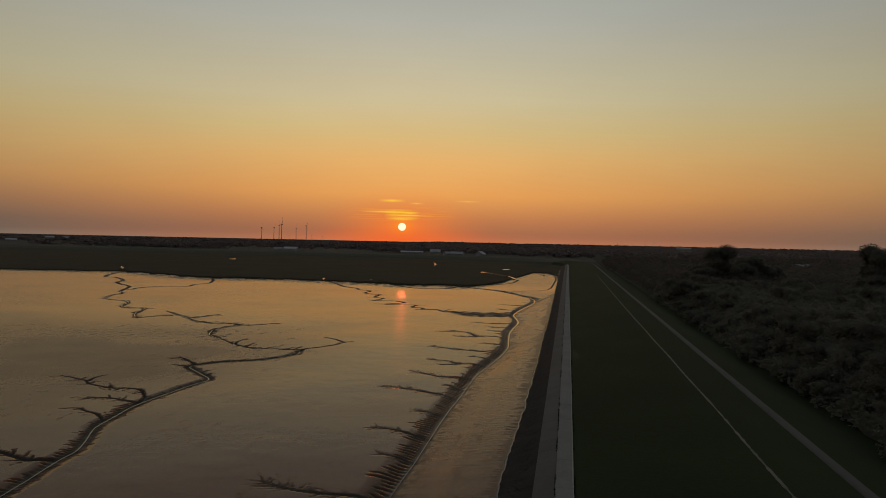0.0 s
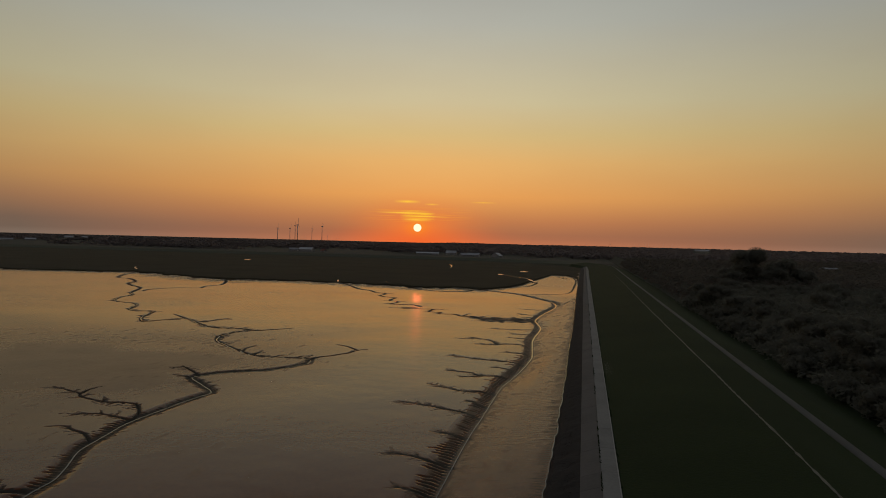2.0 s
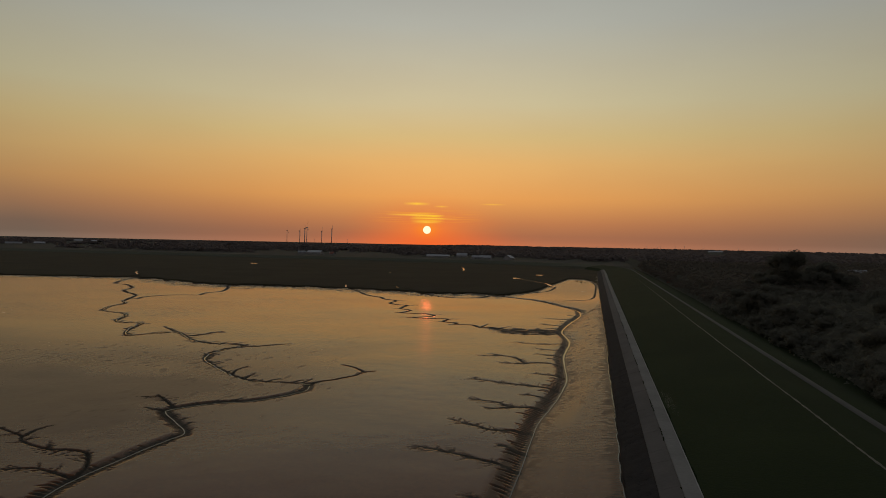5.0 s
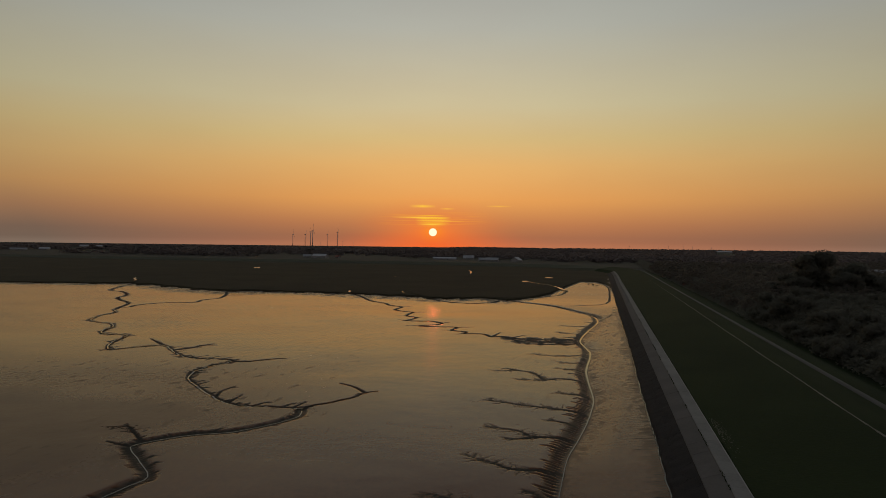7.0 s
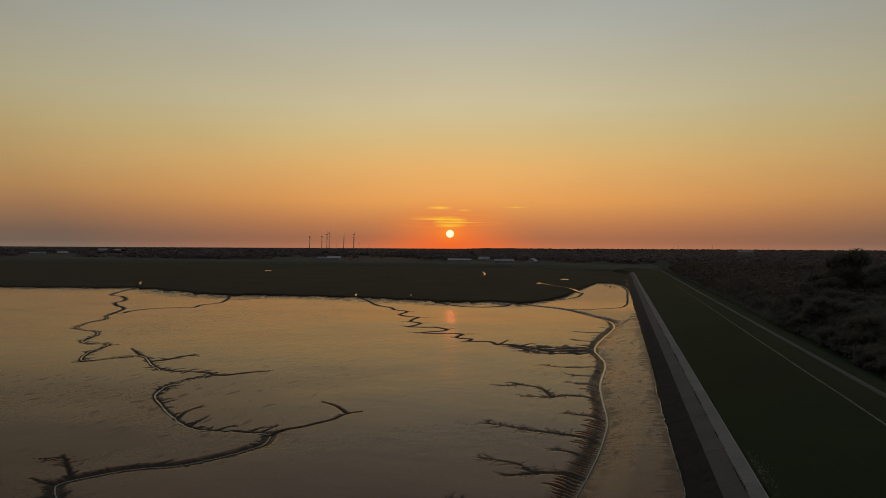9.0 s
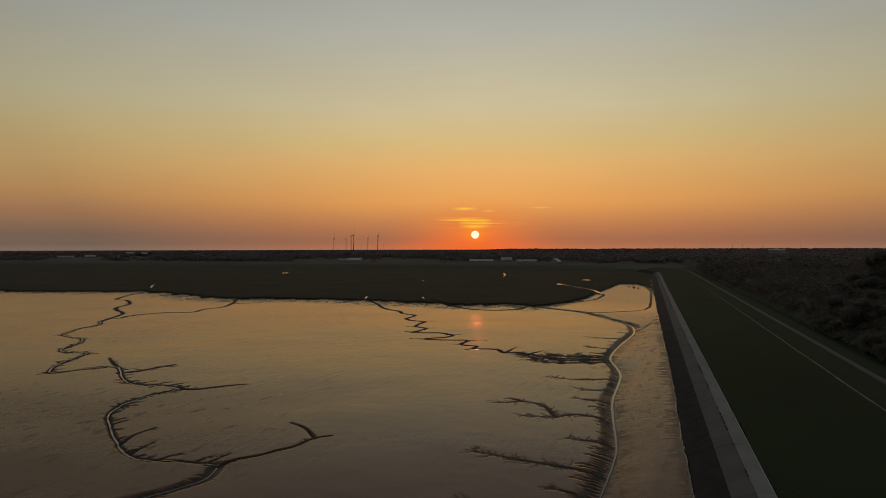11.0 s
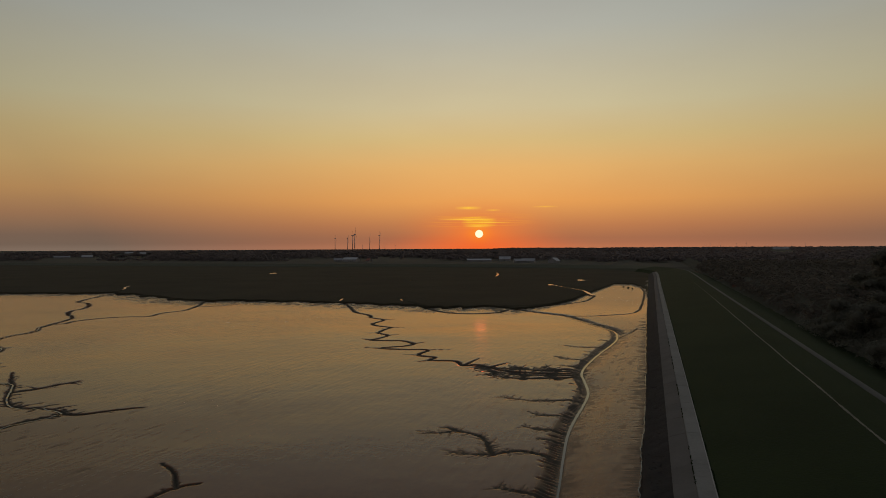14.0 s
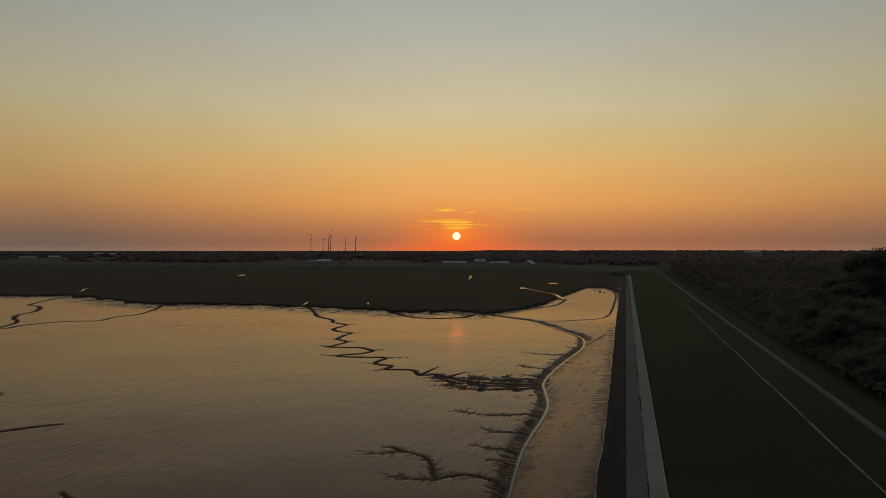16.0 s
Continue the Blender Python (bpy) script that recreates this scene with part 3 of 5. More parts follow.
# side gullies that run into the main creek, from bank to tip
for pts in ([(-11, 338.5), (-18.2, 335), (-26.7, 337.9)], [(-14, 311), (-21, 311.5), (-25.5, 315)], [(-15, 299.7), (-22.2, 300.5)],
            [(-12.5, 261), (-19.4, 257.8), (-24.2, 257.6), (-29.5, 259.2)], [(-12.5, 247.5), (-18.2, 245.5), (-21.2, 247.8)], [(-12.5, 236.5), (-17.4, 235.9), (-20.4, 237.2)],
            [(-12.4, 230.4), (-16.8, 230.1)], [(-21.6, 219.6), (-22.4, 221), (-23.9, 225.1), (-26.3, 229.1), (-30.3, 230.6), (-33.6, 228.3), (-37.3, 228.8)],
            [(-12, 220.7), (-17.4, 222.6), (-19.8, 221.4), (-21.8, 219.6), (-24.8, 218.7), (-28.8, 218.9)], [(-30.3, 230.6), (-33.5, 233.4)],
            [(-11, 204.9), (-15.6, 205.2), (-18.6, 206)], [(-11.2, 189.4), (-24.7, 192.3), (-32.8, 194.5)], [(-13, 171.5), (-19.7, 170), (-23.1, 173.2), (-29.4, 174.3)],
            [(-19.5, 169.5), (-24.5, 167)], [(-14.3, 153.8), (-20.6, 151.8), (-24.9, 154.2), (-29.8, 157)], [(-14.3, 133.6), (-21.1, 136), (-26.1, 138.1), (-32.2, 139.8)],
            [(-14, 120.8), (-16.9, 120.3), (-20.8, 120.7)], [(-14, 105.6), (-17.5, 105.9), (-20.4, 107.2), (-24.6, 107.8)], [(-13.9, 93.8), (-16.1, 93.8), (-19.8, 94.4)],
            [(-14, 78.2), (-24.2, 77.7), (-31.5, 79.9)], [(-9.6, 352), (-15, 353)], [(-11, 326), (-18, 327)], [(-14, 142), (-19, 144)], [(-13, 180), (-18.5, 182)]):
    length = abs(pts[-1][0] - pts[0][0])
    creek(pts, 0.85, 0.85, 0.26, 0.3, 0.9, 0.9, wander=0.25, gap=0.8, twigs=int(10 + length * 2.0), twig_len=2.2 + length * 0.11)


def carve(gx, gy, z):
    """Cuts all creeks into the heights z over the grid lines gx, gy."""
    X, Y = np.meshgrid(gx, gy)
    cut, dry_dark = np.zeros_like(z), np.zeros_like(z)
    for line, wl, wr, depth, tip, rib, spacing, bare_right, wide in CREEKS:
        seg = np.linalg.norm(np.diff(line, axis=0), axis=1)
        s_at = np.concatenate([[0], np.cumsum(seg)])
        total = s_at[-1]
        reach = max(wl, wr) * (1.1 + rib) + 0.5
        x0, x1 = np.searchsorted(gx, line[:, 0].min() - reach), np.searchsorted(gx, line[:, 0].max() + reach)
        y0, y1 = np.searchsorted(gy, line[:, 1].min() - reach), np.searchsorted(gy, line[:, 1].max() + reach)
        if x1 <= x0 or y1 <= y0:
            continue
        dist = np.full((y1 - y0, x1 - x0), 1e9)
        along = np.zeros_like(dist)
        left = np.zeros(dist.shape, dtype=bool)
        for k in range(len(line) - 1):
            a, b = line[k], line[k + 1]
            i0, i1 = np.searchsorted(gx, min(a[0], b[0]) - reach), np.searchsorted(gx, max(a[0], b[0]) + reach)
            j0, j1 = np.searchsorted(gy, min(a[1], b[1]) - reach), np.searchsorted(gy, max(a[1], b[1]) + reach)
            if i1 <= i0 or j1 <= j0:
                continue
            px, py = X[j0:j1, i0:i1] - a[0], Y[j0:j1, i0:i1] - a[1]
            dx, dy = b - a
            q = dx * dx + dy * dy + 1e-9
            t = np.clip((px * dx + py * dy) / q, 0, 1)
            d = np.hypot(px - t * dx, py - t * dy)
            sl = (slice(j0 - y0, j1 - y0), slice(i0 - x0, i1 - x0))
            closer = d < dist[sl]
            dist[sl] = np.where(closer, d, dist[sl])
            along[sl] = np.where(closer, s_at[k] + t * seg[k], along[sl])
            left[sl] = np.where(closer, dx * py - dy * px > 0, left[sl])
        f = along / max(total, 1e-6)
        fade = 1 + (tip - 1) * f
        w = np.where(left, wl, wr) * fade
        if bare_right:
            w = np.where(~left & (Y[y0:y1, x0:x1] > 372), 5.0 * fade, w)
        sv = along + dist * 0.45
        ridge = np.abs(np.sin(np.pi * (sv / spacing + 1.6 * vnoise(sv * 0.35, left * 5.0, 3)))) ** 4
        ridge = ridge * (0.35 + 0.9 * vnoise(sv * 0.6 / spacing, left * 9.0 + 2, 4))
        we = w * (0.46 + 0.75 * rib * ridge)
        t = np.clip(dist / we, 0, 1)
        h = -depth * fade * (1 - t) ** 1.1
        flank = -0.42 * depth * fade * (1 - np.clip(dist / w, 0, 1)) ** 1.3
        h = np.minimum(h, flank)
        if wide:
            # short drainage ribs run down the bank side by side, each with a length of its own
            u = along / spacing + 0.10 * dist + 0.8 * (vnoise(dist * 0.7, along * 0.3, 14) - 0.5) + 1.3 * vnoise(along * 0.11, left * 3.0, 6)
            k = np.floor(u).astype(np.int64)
            p = np.abs(u - k - 0.5)
            clump = vnoise(along * 0.15, left * 4.0, 12)
            length = w * (0.38 + 0.75 * lattice(k, left.astype(np.int64) * 7 + 1, 15) ** 1.4 + 0.75 * clump ** 2)
            taper = np.clip(1 - dist / length, 0, 1)
            half = 0.11 + 0.25 * taper ** 0.7
            groove = (1 - sstep(half * 0.5, half, p)) * sstep(0, 0.12, taper)
            qh = np.clip(np.maximum(dist - 0.4, 0) / w, 0, 1)
            h = -depth * fade * (1 - qh) ** 1.3 - 0.16 * groove * sstep(0.02, 0.2, qh)
            if bare_right:
                base = (0.10 + 0.28 * sstep(0.15, 0.5, qh)) * (1 - sstep(0.5, 0.85, qh + 0.3 * (clump - 0.5)))
            else:
                base = 0.38 * (1 - sstep(0.12, 0.75, qh + 0.5 * (vnoise(along * 0.9, dist * 1.6, 16) - 0.5)))
            # bank and grooves are darkened too, since their relief alone shades little
            share = np.maximum(base, groove * (0.25 + 0.75 * sstep(0, 0.5, taper)) * (0.8 + 0.2 * vnoise(u * 1.7, dist, 13)))
            share = share * (0.45 + 0.55 * sstep(0.25, 0.6, dist))
        else:
            share = (1 - sstep(0.8, 1.2, dist / we)) * np.clip(depth * fade / 0.2, 0.35, 1) + 0.35 * ridge * (dist < w * 0.9)
            share = np.minimum(share, 1) * (0.55 + 0.35 * np.abs(np.sin(np.pi * sv / 0.9)) + 0.1 * ridge)
        if bare_right:
            open_bank = -0.95 * depth * fade * (1 - np.clip(np.maximum(dist - 0.4, 0) / w, 0, 1)) ** 1.3
            west = left | (Y[y0:y1, x0:x1] > 372)
            h = np.where(west, h, open_bank)
            share = np.where(west, share, 0.3 * (dist < 0.5))
        cut[y0:y1, x0:x1] = np.minimum(cut[y0:y1, x0:x1], h)
        dry_dark[y0:y1, x0:x1] = np.maximum(dry_dark[y0:y1, x0:x1], share)
    return z + cut, dry_dark


def wall_edge(y):
    """Where the mud meets the rubble, with small bites."""
    y = np.asarray(y, dtype=float)
    x = np.interp(y, [40, 84, 100, 118, 145, 200, 225, 262, 300, 420, 900], [-0.2, -0.15, 0.1, 0.3, 0.65, 0.5, 0.4, 0.9, 0.7, 0.0, -0.15])
    return x + (fbm(y * 0.13, y * 0 + 2, 77, 3) - 0.5) * 0.7 + (vnoise(y * 0.9, y * 0 + 5, 78) - 0.5) * 0.22


def mud_height(X, Y):
    z = (fbm(X * 0.02, Y * 0.02, 21, 3) - 0.5) * 0.5 + (fbm(X * 0.25, Y * 0.25, 31, 3) - 0.5) * 0.03
    bank = sstep(-10.0, 0.8, X)
    z = z * (1 - bank) + 1.05 * bank
    ripple = (fbm(X * 0.8, Y * 1.5, 41, 3) - 0.5) * 0.02
    return z + ripple * sstep(-11, -5, X)


def marsh_edge(x):
    y = np.interp(x, [-4000, -900, -456, -366, -330, -250, -180, -113, -90, -60, -50, -42, -37, -27, -12, -6, -2, 0, 3],
                  [700, 560, 476, 500, 487, 462, 474, 452, 452, 456, 480, 518, 587, 696, 692, 660, 612, 545, 500])
    return y + (fbm(x * 0.05, x * 0 + 3, 51, 4) - 0.5) * 26 * np.clip((-x - 30) / 60, 0.15, 1) + (fbm(x * 0.22, x * 0 + 9, 57, 3) - 0.5) * 14 * np.clip((-x - 40) / 40, 0.1, 1)


gx = steps((-3400, -900, 400, 80), (-900, -430, 60, 3), (-430, -260, 2.2, 1.2), (-260, -120, 0.85, 0.5), (-120, -96, 0.6, 0.3), (-96, -54, 0.28, 0.28), (-54, -32, 0.36, 0.34), (-32, 3.0, 0.3, 0.26))
gy = steps((-1500, 40, 300, 30), (40, 66, 3, 0.4), (66, 150, 0.2, 0.26), (150, 250, 0.26, 0.42), (250, 420, 0.5, 0.9), (420, 760, 1.0, 3.0))
GX, GY = np.meshgrid(gx, gy)
Z0 = mud_height(GX, GY)
shore = 1 - sstep(2, 34, marsh_edge(GX) - GY)
Z0 = Z0 + 0.2 * (1 - sstep(-2, 15, marsh_edge(GX) - GY)) * sstep(-4, 0, marsh_edge(GX) - GY) * sstep(0.3, 0.6, fbm(GX * 0.09, GY * 0.09, 65, 3)) * sstep(50, 70, -GX)
Z0 = Z0 + shore * (fbm(GX * 0.5, GY * 0.4, 63, 3) - 0.5) * 0.22
Z, dry_dark = carve(gx, gy, Z0)
mudflat = mesh_object("mudflat", np.stack([GX.ravel(), GY.ravel(), Z.ravel()], axis=1), grid_faces(len(gx), len(gy)), M_MUD)
thread_x = np.interp(gy, MAIN[:, 1], MAIN[:, 0])[:, None]
edge_line = wall_edge(gy)[:, None]


def comb(gap, seed, reach, off):
    """Rows of small gullies across the flank, drawn as dark streaks only, each with its own length, fading away from
    where off is 0.
    """
    u = GY / gap + 0.5 * (vnoise(GX * 0.5, GY * 0.2, seed) - 0.5) + 1.5 * vnoise(GY * 0.1, GY * 0, seed + 1)
    k = np.floor(u).astype(np.int64)
    reach = reach * (0.35 + 0.9 * lattice(k, k * 0, seed + 2)) * (0.6 + 0.8 * vnoise(GY * 0.06, GY * 0, seed + 3))
    taper = np.clip(1 - off / reach, 0, 1) * (off > 0)
    return (1 - sstep(0.08 + 0.10 * taper, 0.18 + 0.16 * taper, np.abs(u - k - 0.5))) * sstep(0, 0.3, taper)


open_flank = (1 - sstep(380, 460, GY)) * sstep(40, 66, GY)
by_wall = comb(0.95, 101, 2.5, edge_line - GX - 0.22)
by_creek = comb(1.15, 111, 3.6, GX - thread_x - 0.7)
between = comb(1.4, 121, 9.0, edge_line - GX - 1.5)
speck = sstep(0.50, 0.64, fbm(GX * 1.3, GY * 1.1, 33, 2))
flank_dry = open_flank * (GX > thread_x) * (0.12 + 0.03 * speck + 0.38 * by_wall + 0.07 * by_creek + 0.05 * between + 0.16 * speck * (1 - sstep(0.8, 3.4, GX - thread_x)))
# dims the western mud, standing in for vignetting and weak steep reflection
west_dim = 0.20 * (0.4 + 0.6 * sstep(90, 150, GY)) * (1 - sstep(160, 255, GY)) * sstep(40, 95, -GX) * (0.6 + 0.8 * fbm(GX * 0.05, GY * 0.05, 39, 3))
inlet_dry = 0.10 * sstep(440, 520, GY) * sstep(-70, -45, GX)
drained_shade = np.clip(west_dim + inlet_dry + np.maximum(np.maximum(dry_dark * (0.75 + 0.5 * fbm(GX * 0.9, GY * 0.9, 17, 2)), flank_dry), shore * (0.16 + 0.45 * sstep(0.46, 0.6, fbm(GX * 0.55, GY * 0.3, 67, 3)))), 0, 1)
att = mudflat.data.attributes.new("drained_shade", "FLOAT", "POINT")
att.data.foreach_set("value", drained_shade.ravel().astype(np.float32))
tagged(mudflat, "wet brown tidal mudflat cut by branching creeks", "mudflat", kind="structure")


def height_at(line):
    x, y = line[:, 0], line[:, 1]
    i = np.clip(np.searchsorted(gx, x), 1, len(gx) - 1)
    j = np.clip(np.searchsorted(gy, y), 1, len(gy) - 1)
    return np.minimum.reduce([Z[j, i], Z[j - 1, i], Z[j, i - 1], Z[j - 1, i - 1]])


def ribbon(name, line, half, z, mat):
    d = np.gradient(line, axis=0)
    d /= np.linalg.norm(d, axis=1)[:, None] + 1e-9
    n = np.stack([-d[:, 1], d[:, 0]], axis=1)
    half = half[:, None]
    v = np.concatenate([np.column_stack([line + n * half, z]), np.column_stack([line - n * half, z])])
    m = len(line)
    i = np.arange(m - 1)
    f = np.stack([i, i + m, i + m + 1, i + 1], axis=1)
    return mesh_object(name, v, f, mat)


for line, w0, w1, up in ((MAIN, 0.07, 0.31, 0.08), (WEST, 0.10, 0.10, 0.08), (NORTHWEST, 0.17, 0.22, 0.52), (ZIGZAG, 0.1, 0.14, 0.08)):
    s = np.linspace(0, 1, len(line))
    base = height_at(line)
    k = np.ones(15) / 15
    flat = np.convolve(np.pad(base, 7, mode="edge"), k, mode="valid")
    half = (w0 + (w1 - w0) * sstep(0.28, 0.58, s)) * (0.9 + 0.2 * vnoise(np.arange(len(line)) * 0.05, s * 0, 8))
    tagged(ribbon("creek_water", line, half, np.maximum(flat, base + 0.03) + up + (0.22 * sstep(0.35, 0.5, s) if line is NORTHWEST else 0.0), M_WATER), "narrow thread of shallow water in a tidal creek", "water", kind="structure")


rim_y = np.arange(56, 430, 0.35)
rim = np.column_stack([wall_edge(rim_y) - 0.08, rim_y])
rim_z = np.maximum(mud_height(rim[:, 0], rim_y), 1.0) + 0.03
tagged(ribbon("wet_rim", rim, 0.02 + 0.08 * vnoise(rim_y * 0.5, rim_y * 0, 92), rim_z, M_WATER), "thin wet rim where the mud meets the rubble", "water", kind="structure")

# ------------------------------------------------------------------ salt marsh
mx = steps((-3400, -900, 400, 60), (-900, -470, 40, 4), (-470, -120, 2.2, 1.5), (-120, 4, 1.3, 0.9))
my = steps((425, 520, 0.9, 1.2), (520, 720, 2.5, 4), (720, 1100, 6, 12))
MX, MY = np.meshgrid(mx, my)
sd = MY - marsh_edge(MX)
top = 1.05 + (fbm(MX * 0.03, MY * 0.03, 61, 3) - 0.5) * 0.5 + (fbm(MX * 0.4, MY * 0.4, 71, 2) - 0.5) * 0.35
MZ = -1.6 + (top + 1.6) * sstep(-0.6, 1.6, sd + (fbm(MX * 0.3, MY * 0.3, 81, 2) - 0.5) * 3)
MZ, _ = carve(mx, my, MZ)
POOLS = ((-440, 838, 4.0, 14), (-60, 745, 4.0, 9), (-76, 664, 2.2, 10), (-300, 760, 1.2, 5), (-210, 700, 1.0, 4))
for px, py, rx, ry in POOLS:
    ca, sa = math.cos(math.atan2(-px, py)), math.sin(math.atan2(-px, py))
    q = np.hypot(((MX - px) * ca + (MY - py) * sa) / rx, ((MY - py) * ca - (MX - px) * sa) / ry)
    MZ = MZ - 0.7 * np.clip((2.2 - q) / 1.2, 0, 1) * (MZ > 0)
ml = smooth_line([(-33, 556), (-37, 569), (-42, 591), (-52, 616), (-62, 635), (-72, 657), (-77, 664)], 2.0)
bend = np.array([(-164 - 0.209 * q + 0.978 * 2.4 * (1 - (q / 60) ** 2), 851 + 0.978 * q + 0.209 * 2.4 * (1 - (q / 60) ** 2)) for q in np.arange(-60, 61, 4)])
near_ml = np.full(MX.shape, 99.0)
MOUTHS = [smooth_line(q, 1.5) for q in ([(-383, 532), (-392, 545), (-402, 556), (-416, 577)], [(-172, 474), (-175, 482), (-179, 493)], [(-137, 485), (-140, 491), (-142.5, 498)])]
for px, py in np.concatenate([ml[::2], bend[::2]] + MOUTHS):
    near_ml = np.minimum(near_ml, np.hypot(MX - px, (MY - py) * 0.45))
MZ = np.where(MZ > 0.35, np.minimum(MZ, 0.55 + 0.5 * np.clip((near_ml - 2.0) / 4.0, 0, 1)), MZ)
marsh = mesh_object("salt_marsh", np.stack([MX.ravel(), MY.ravel(), MZ.ravel()], axis=1), grid_faces(len(mx), len(my)), M_MARSH)
tagged(marsh, "dark olive salt marsh with an eroded edge", "salt marsh", kind="structure")
for px, py, rx, ry in POOLS:
    a = np.linspace(0, 2 * math.pi, 29)[:-1]
    r = 0.85 + 0.35 * vnoise(np.cos(a) * 1.5 + px, np.sin(a) * 1.5 + py, 9)
    ca, sa = math.cos(math.atan2(-px, py)), math.sin(math.atan2(-px, py))
    v = [(px, py, 0.78)] + [(px + ca * rx * rr * math.cos(t) - sa * ry * rr * math.sin(t), py + sa * rx * rr * math.cos(t) + ca * ry * rr * math.sin(t), 0.78) for t, rr in zip(a, r)]
    pool = mesh_object("marsh_pool", v, [(0, 1 + i, 1 + (i + 1) % 28) for i in range(28)], M_POOL)
    tagged(pool, "small still pool shining in the salt marsh", "water", group="marsh pools", kind="structure")
ms = np.linspace(0, 1, len(ml))
mw = np.interp(ms, [0, 0.12, 0.3, 0.42, 0.8, 0.92, 1], [0.7, 1.4, 1.0, 0.3, 0.28, 1.1, 0.5])
tagged(ribbon("creek_water", ml, mw, np.interp(ms, [0, 0.3, 1], [0.55, 0.85, 0.92]), M_POOL),
       "shallow water in a winding marsh creek", "water", kind="structure")

for line, half_w in zip(MOUTHS, (0.9, 0.8, 0.5)):
    taper = np.sin(np.pi * np.linspace(0.12, 0.95, len(line)))
    tagged(ribbon("creek_water", line, half_w * taper, np.full(len(line), 0.74), M_POOL), "glint of water where a creek leaves the marsh", "water", kind="structure")
bs_ = np.linspace(0, 1, len(bend))
tagged(ribbon("creek_water", bend, 0.2 + 0.95 * np.sin(np.pi * bs_) ** 1.2, np.full(len(bend), 0.80), M_POOL),
       "bright bend of a marsh creek full of water", "water", kind="structure")

# ------------------------------------------------------------------ the dike, swept along its line
AXIS = smooth_line([(8.85, -900), (8.85, -400), (8.85, 0), (8.85, 300), (8.85, 600), (8.85, 820), (4, 900), (-24, 985), (-85, 1055), (-180, 1082), (-330, 1085),
                    (-700, 1080), (-1300, 1085), (-3300, 1100)], 6.0)
ad = np.gradient(AXIS, axis=0)
ad /= np.linalg.norm(ad, axis=1)[:, None]
AN = np.stack([ad[:, 1], -ad[:, 0]], axis=1)      # points to the land side


def sweep(name, profile, mat, rough=0.0, sel=None, parent=None, smooth=True, seed=0):
    """A strip along the dike: profile rows of (offset to the land side, height)."""
    ax, an = (AXIS, AN) if sel is None else (AXIS[sel], AN[sel])
    v, m = [], len(profile)
    for k, (o, h) in enumerate(profile):
        p = ax + an * o
        z = np.full(len(p), h)
        if rough:
            p = p + an * ((fbm(np.arange(len(p)) * 0.9, np.full(len(p), k * 3.1), seed, 2) - 0.5) * rough * 2)[:, None]
            z = z + (fbm(p[:, 0] * 0.15, p[:, 1] * 0.15, seed + 5, 3) - 0.5) * rough
        v.append(np.column_stack([p, z]))
    V = np.stack(v, axis=1).reshape(-1, 3)
    return mesh_object(name, V, grid_faces(m, len(ax)), mat, parent, smooth)


grass_profile = [(-9.0, -1.5), (-0.4, 3.2), (0.0, 4.17), (0.25, 4.22), (3, 4.5), (6, 4.88), (9, 5.3), (12, 5.72), (15, 6.18), (18, 6.62), (20, 6.85), (21.5, 6.95),
                 (23, 6.9), (25, 6.6), (27, 6.2), (29, 5.85), (30.2, 5.72), (33, 5.68), (35.5, 5.0), (38.5, 3.9), (41.5, 2.6), (44.5, 1.5), (49, 1.1), (54, -1.5)]
turn_row = int(np.argmax(AXIS[:, 1] > 960))
dike = sweep("dike", grass_profile, M_GRASS, sel=np.arange(len(AXIS)) <= turn_row)
tagged(dike, "long sea dike covered with short dark grass", "dike", kind="structure")
far_dike = sweep("far_dike", grass_profile, M_HAZEGRASS, sel=np.arange(len(AXIS)) >= turn_row)
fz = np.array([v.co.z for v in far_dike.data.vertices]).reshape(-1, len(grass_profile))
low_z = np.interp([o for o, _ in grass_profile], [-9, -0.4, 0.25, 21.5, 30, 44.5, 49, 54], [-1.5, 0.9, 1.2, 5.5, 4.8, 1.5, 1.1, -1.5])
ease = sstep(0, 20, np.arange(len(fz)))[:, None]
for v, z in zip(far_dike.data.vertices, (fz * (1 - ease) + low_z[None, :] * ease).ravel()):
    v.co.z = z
tagged(far_dike, "distant sea dike, its short grass paled by haze in the colour", "dike", kind="structure")
road = sweep("road", [(30.1, 5.60), (30.15, 5.765), (30.9, 5.80), (31.65, 5.765), (31.7, 5.6)], M_ROAD, sel=np.arange(len(AXIS)) <= turn_row + 2)
tagged(road, "narrow paved service road behind the dike crest", "road", kind="structure")
far_track = sweep("farm_track", [(6, 2.2), (6.05, 2.46), (7.2, 2.70), (7.25, 2.4)], M_ROAD, sel=AXIS[:, 0] < -120)
tagged(far_track, "narrow paved track along the foot of the far dike", "track", kind="structure")
ry = steps((-300, 50, 20, 3), (50, 300, 0.4, 0.8), (300, 880, 1.2, 8))
rubble_cols = []
for k, (o, h) in enumerate(((None, -0.1), (None, 1.07), (-8.1, 1.55), (-7.3, 1.95), (-6.6, 2.22), (-5.9, 2.58), (-5.2, 2.96), (-4.4, 3.28))):
    cx = wall_edge(ry) + (0.15 if k == 0 else 0.0) if o is None else 8.85 + o + (fbm(ry * 0.4, ry * 0 + k, 83, 2) - 0.5) * 0.4
    rubble_cols.append(np.column_stack([cx, ry, h + (fbm(ry * 0.7, ry * 0 + 3 * k, 84, 3) - 0.5) * (0.22 if 1 < k < 7 else 0.0)]))
far_rubble = mesh_object("rubble_slope", np.stack(rubble_cols, axis=1).reshape(-1, 3), grid_faces(len(rubble_cols), len(ry)), M_RUBBLE)
tagged(far_rubble, "dark basalt rubble slope at the foot of the sea wall", "rubble slope", kind="structure")
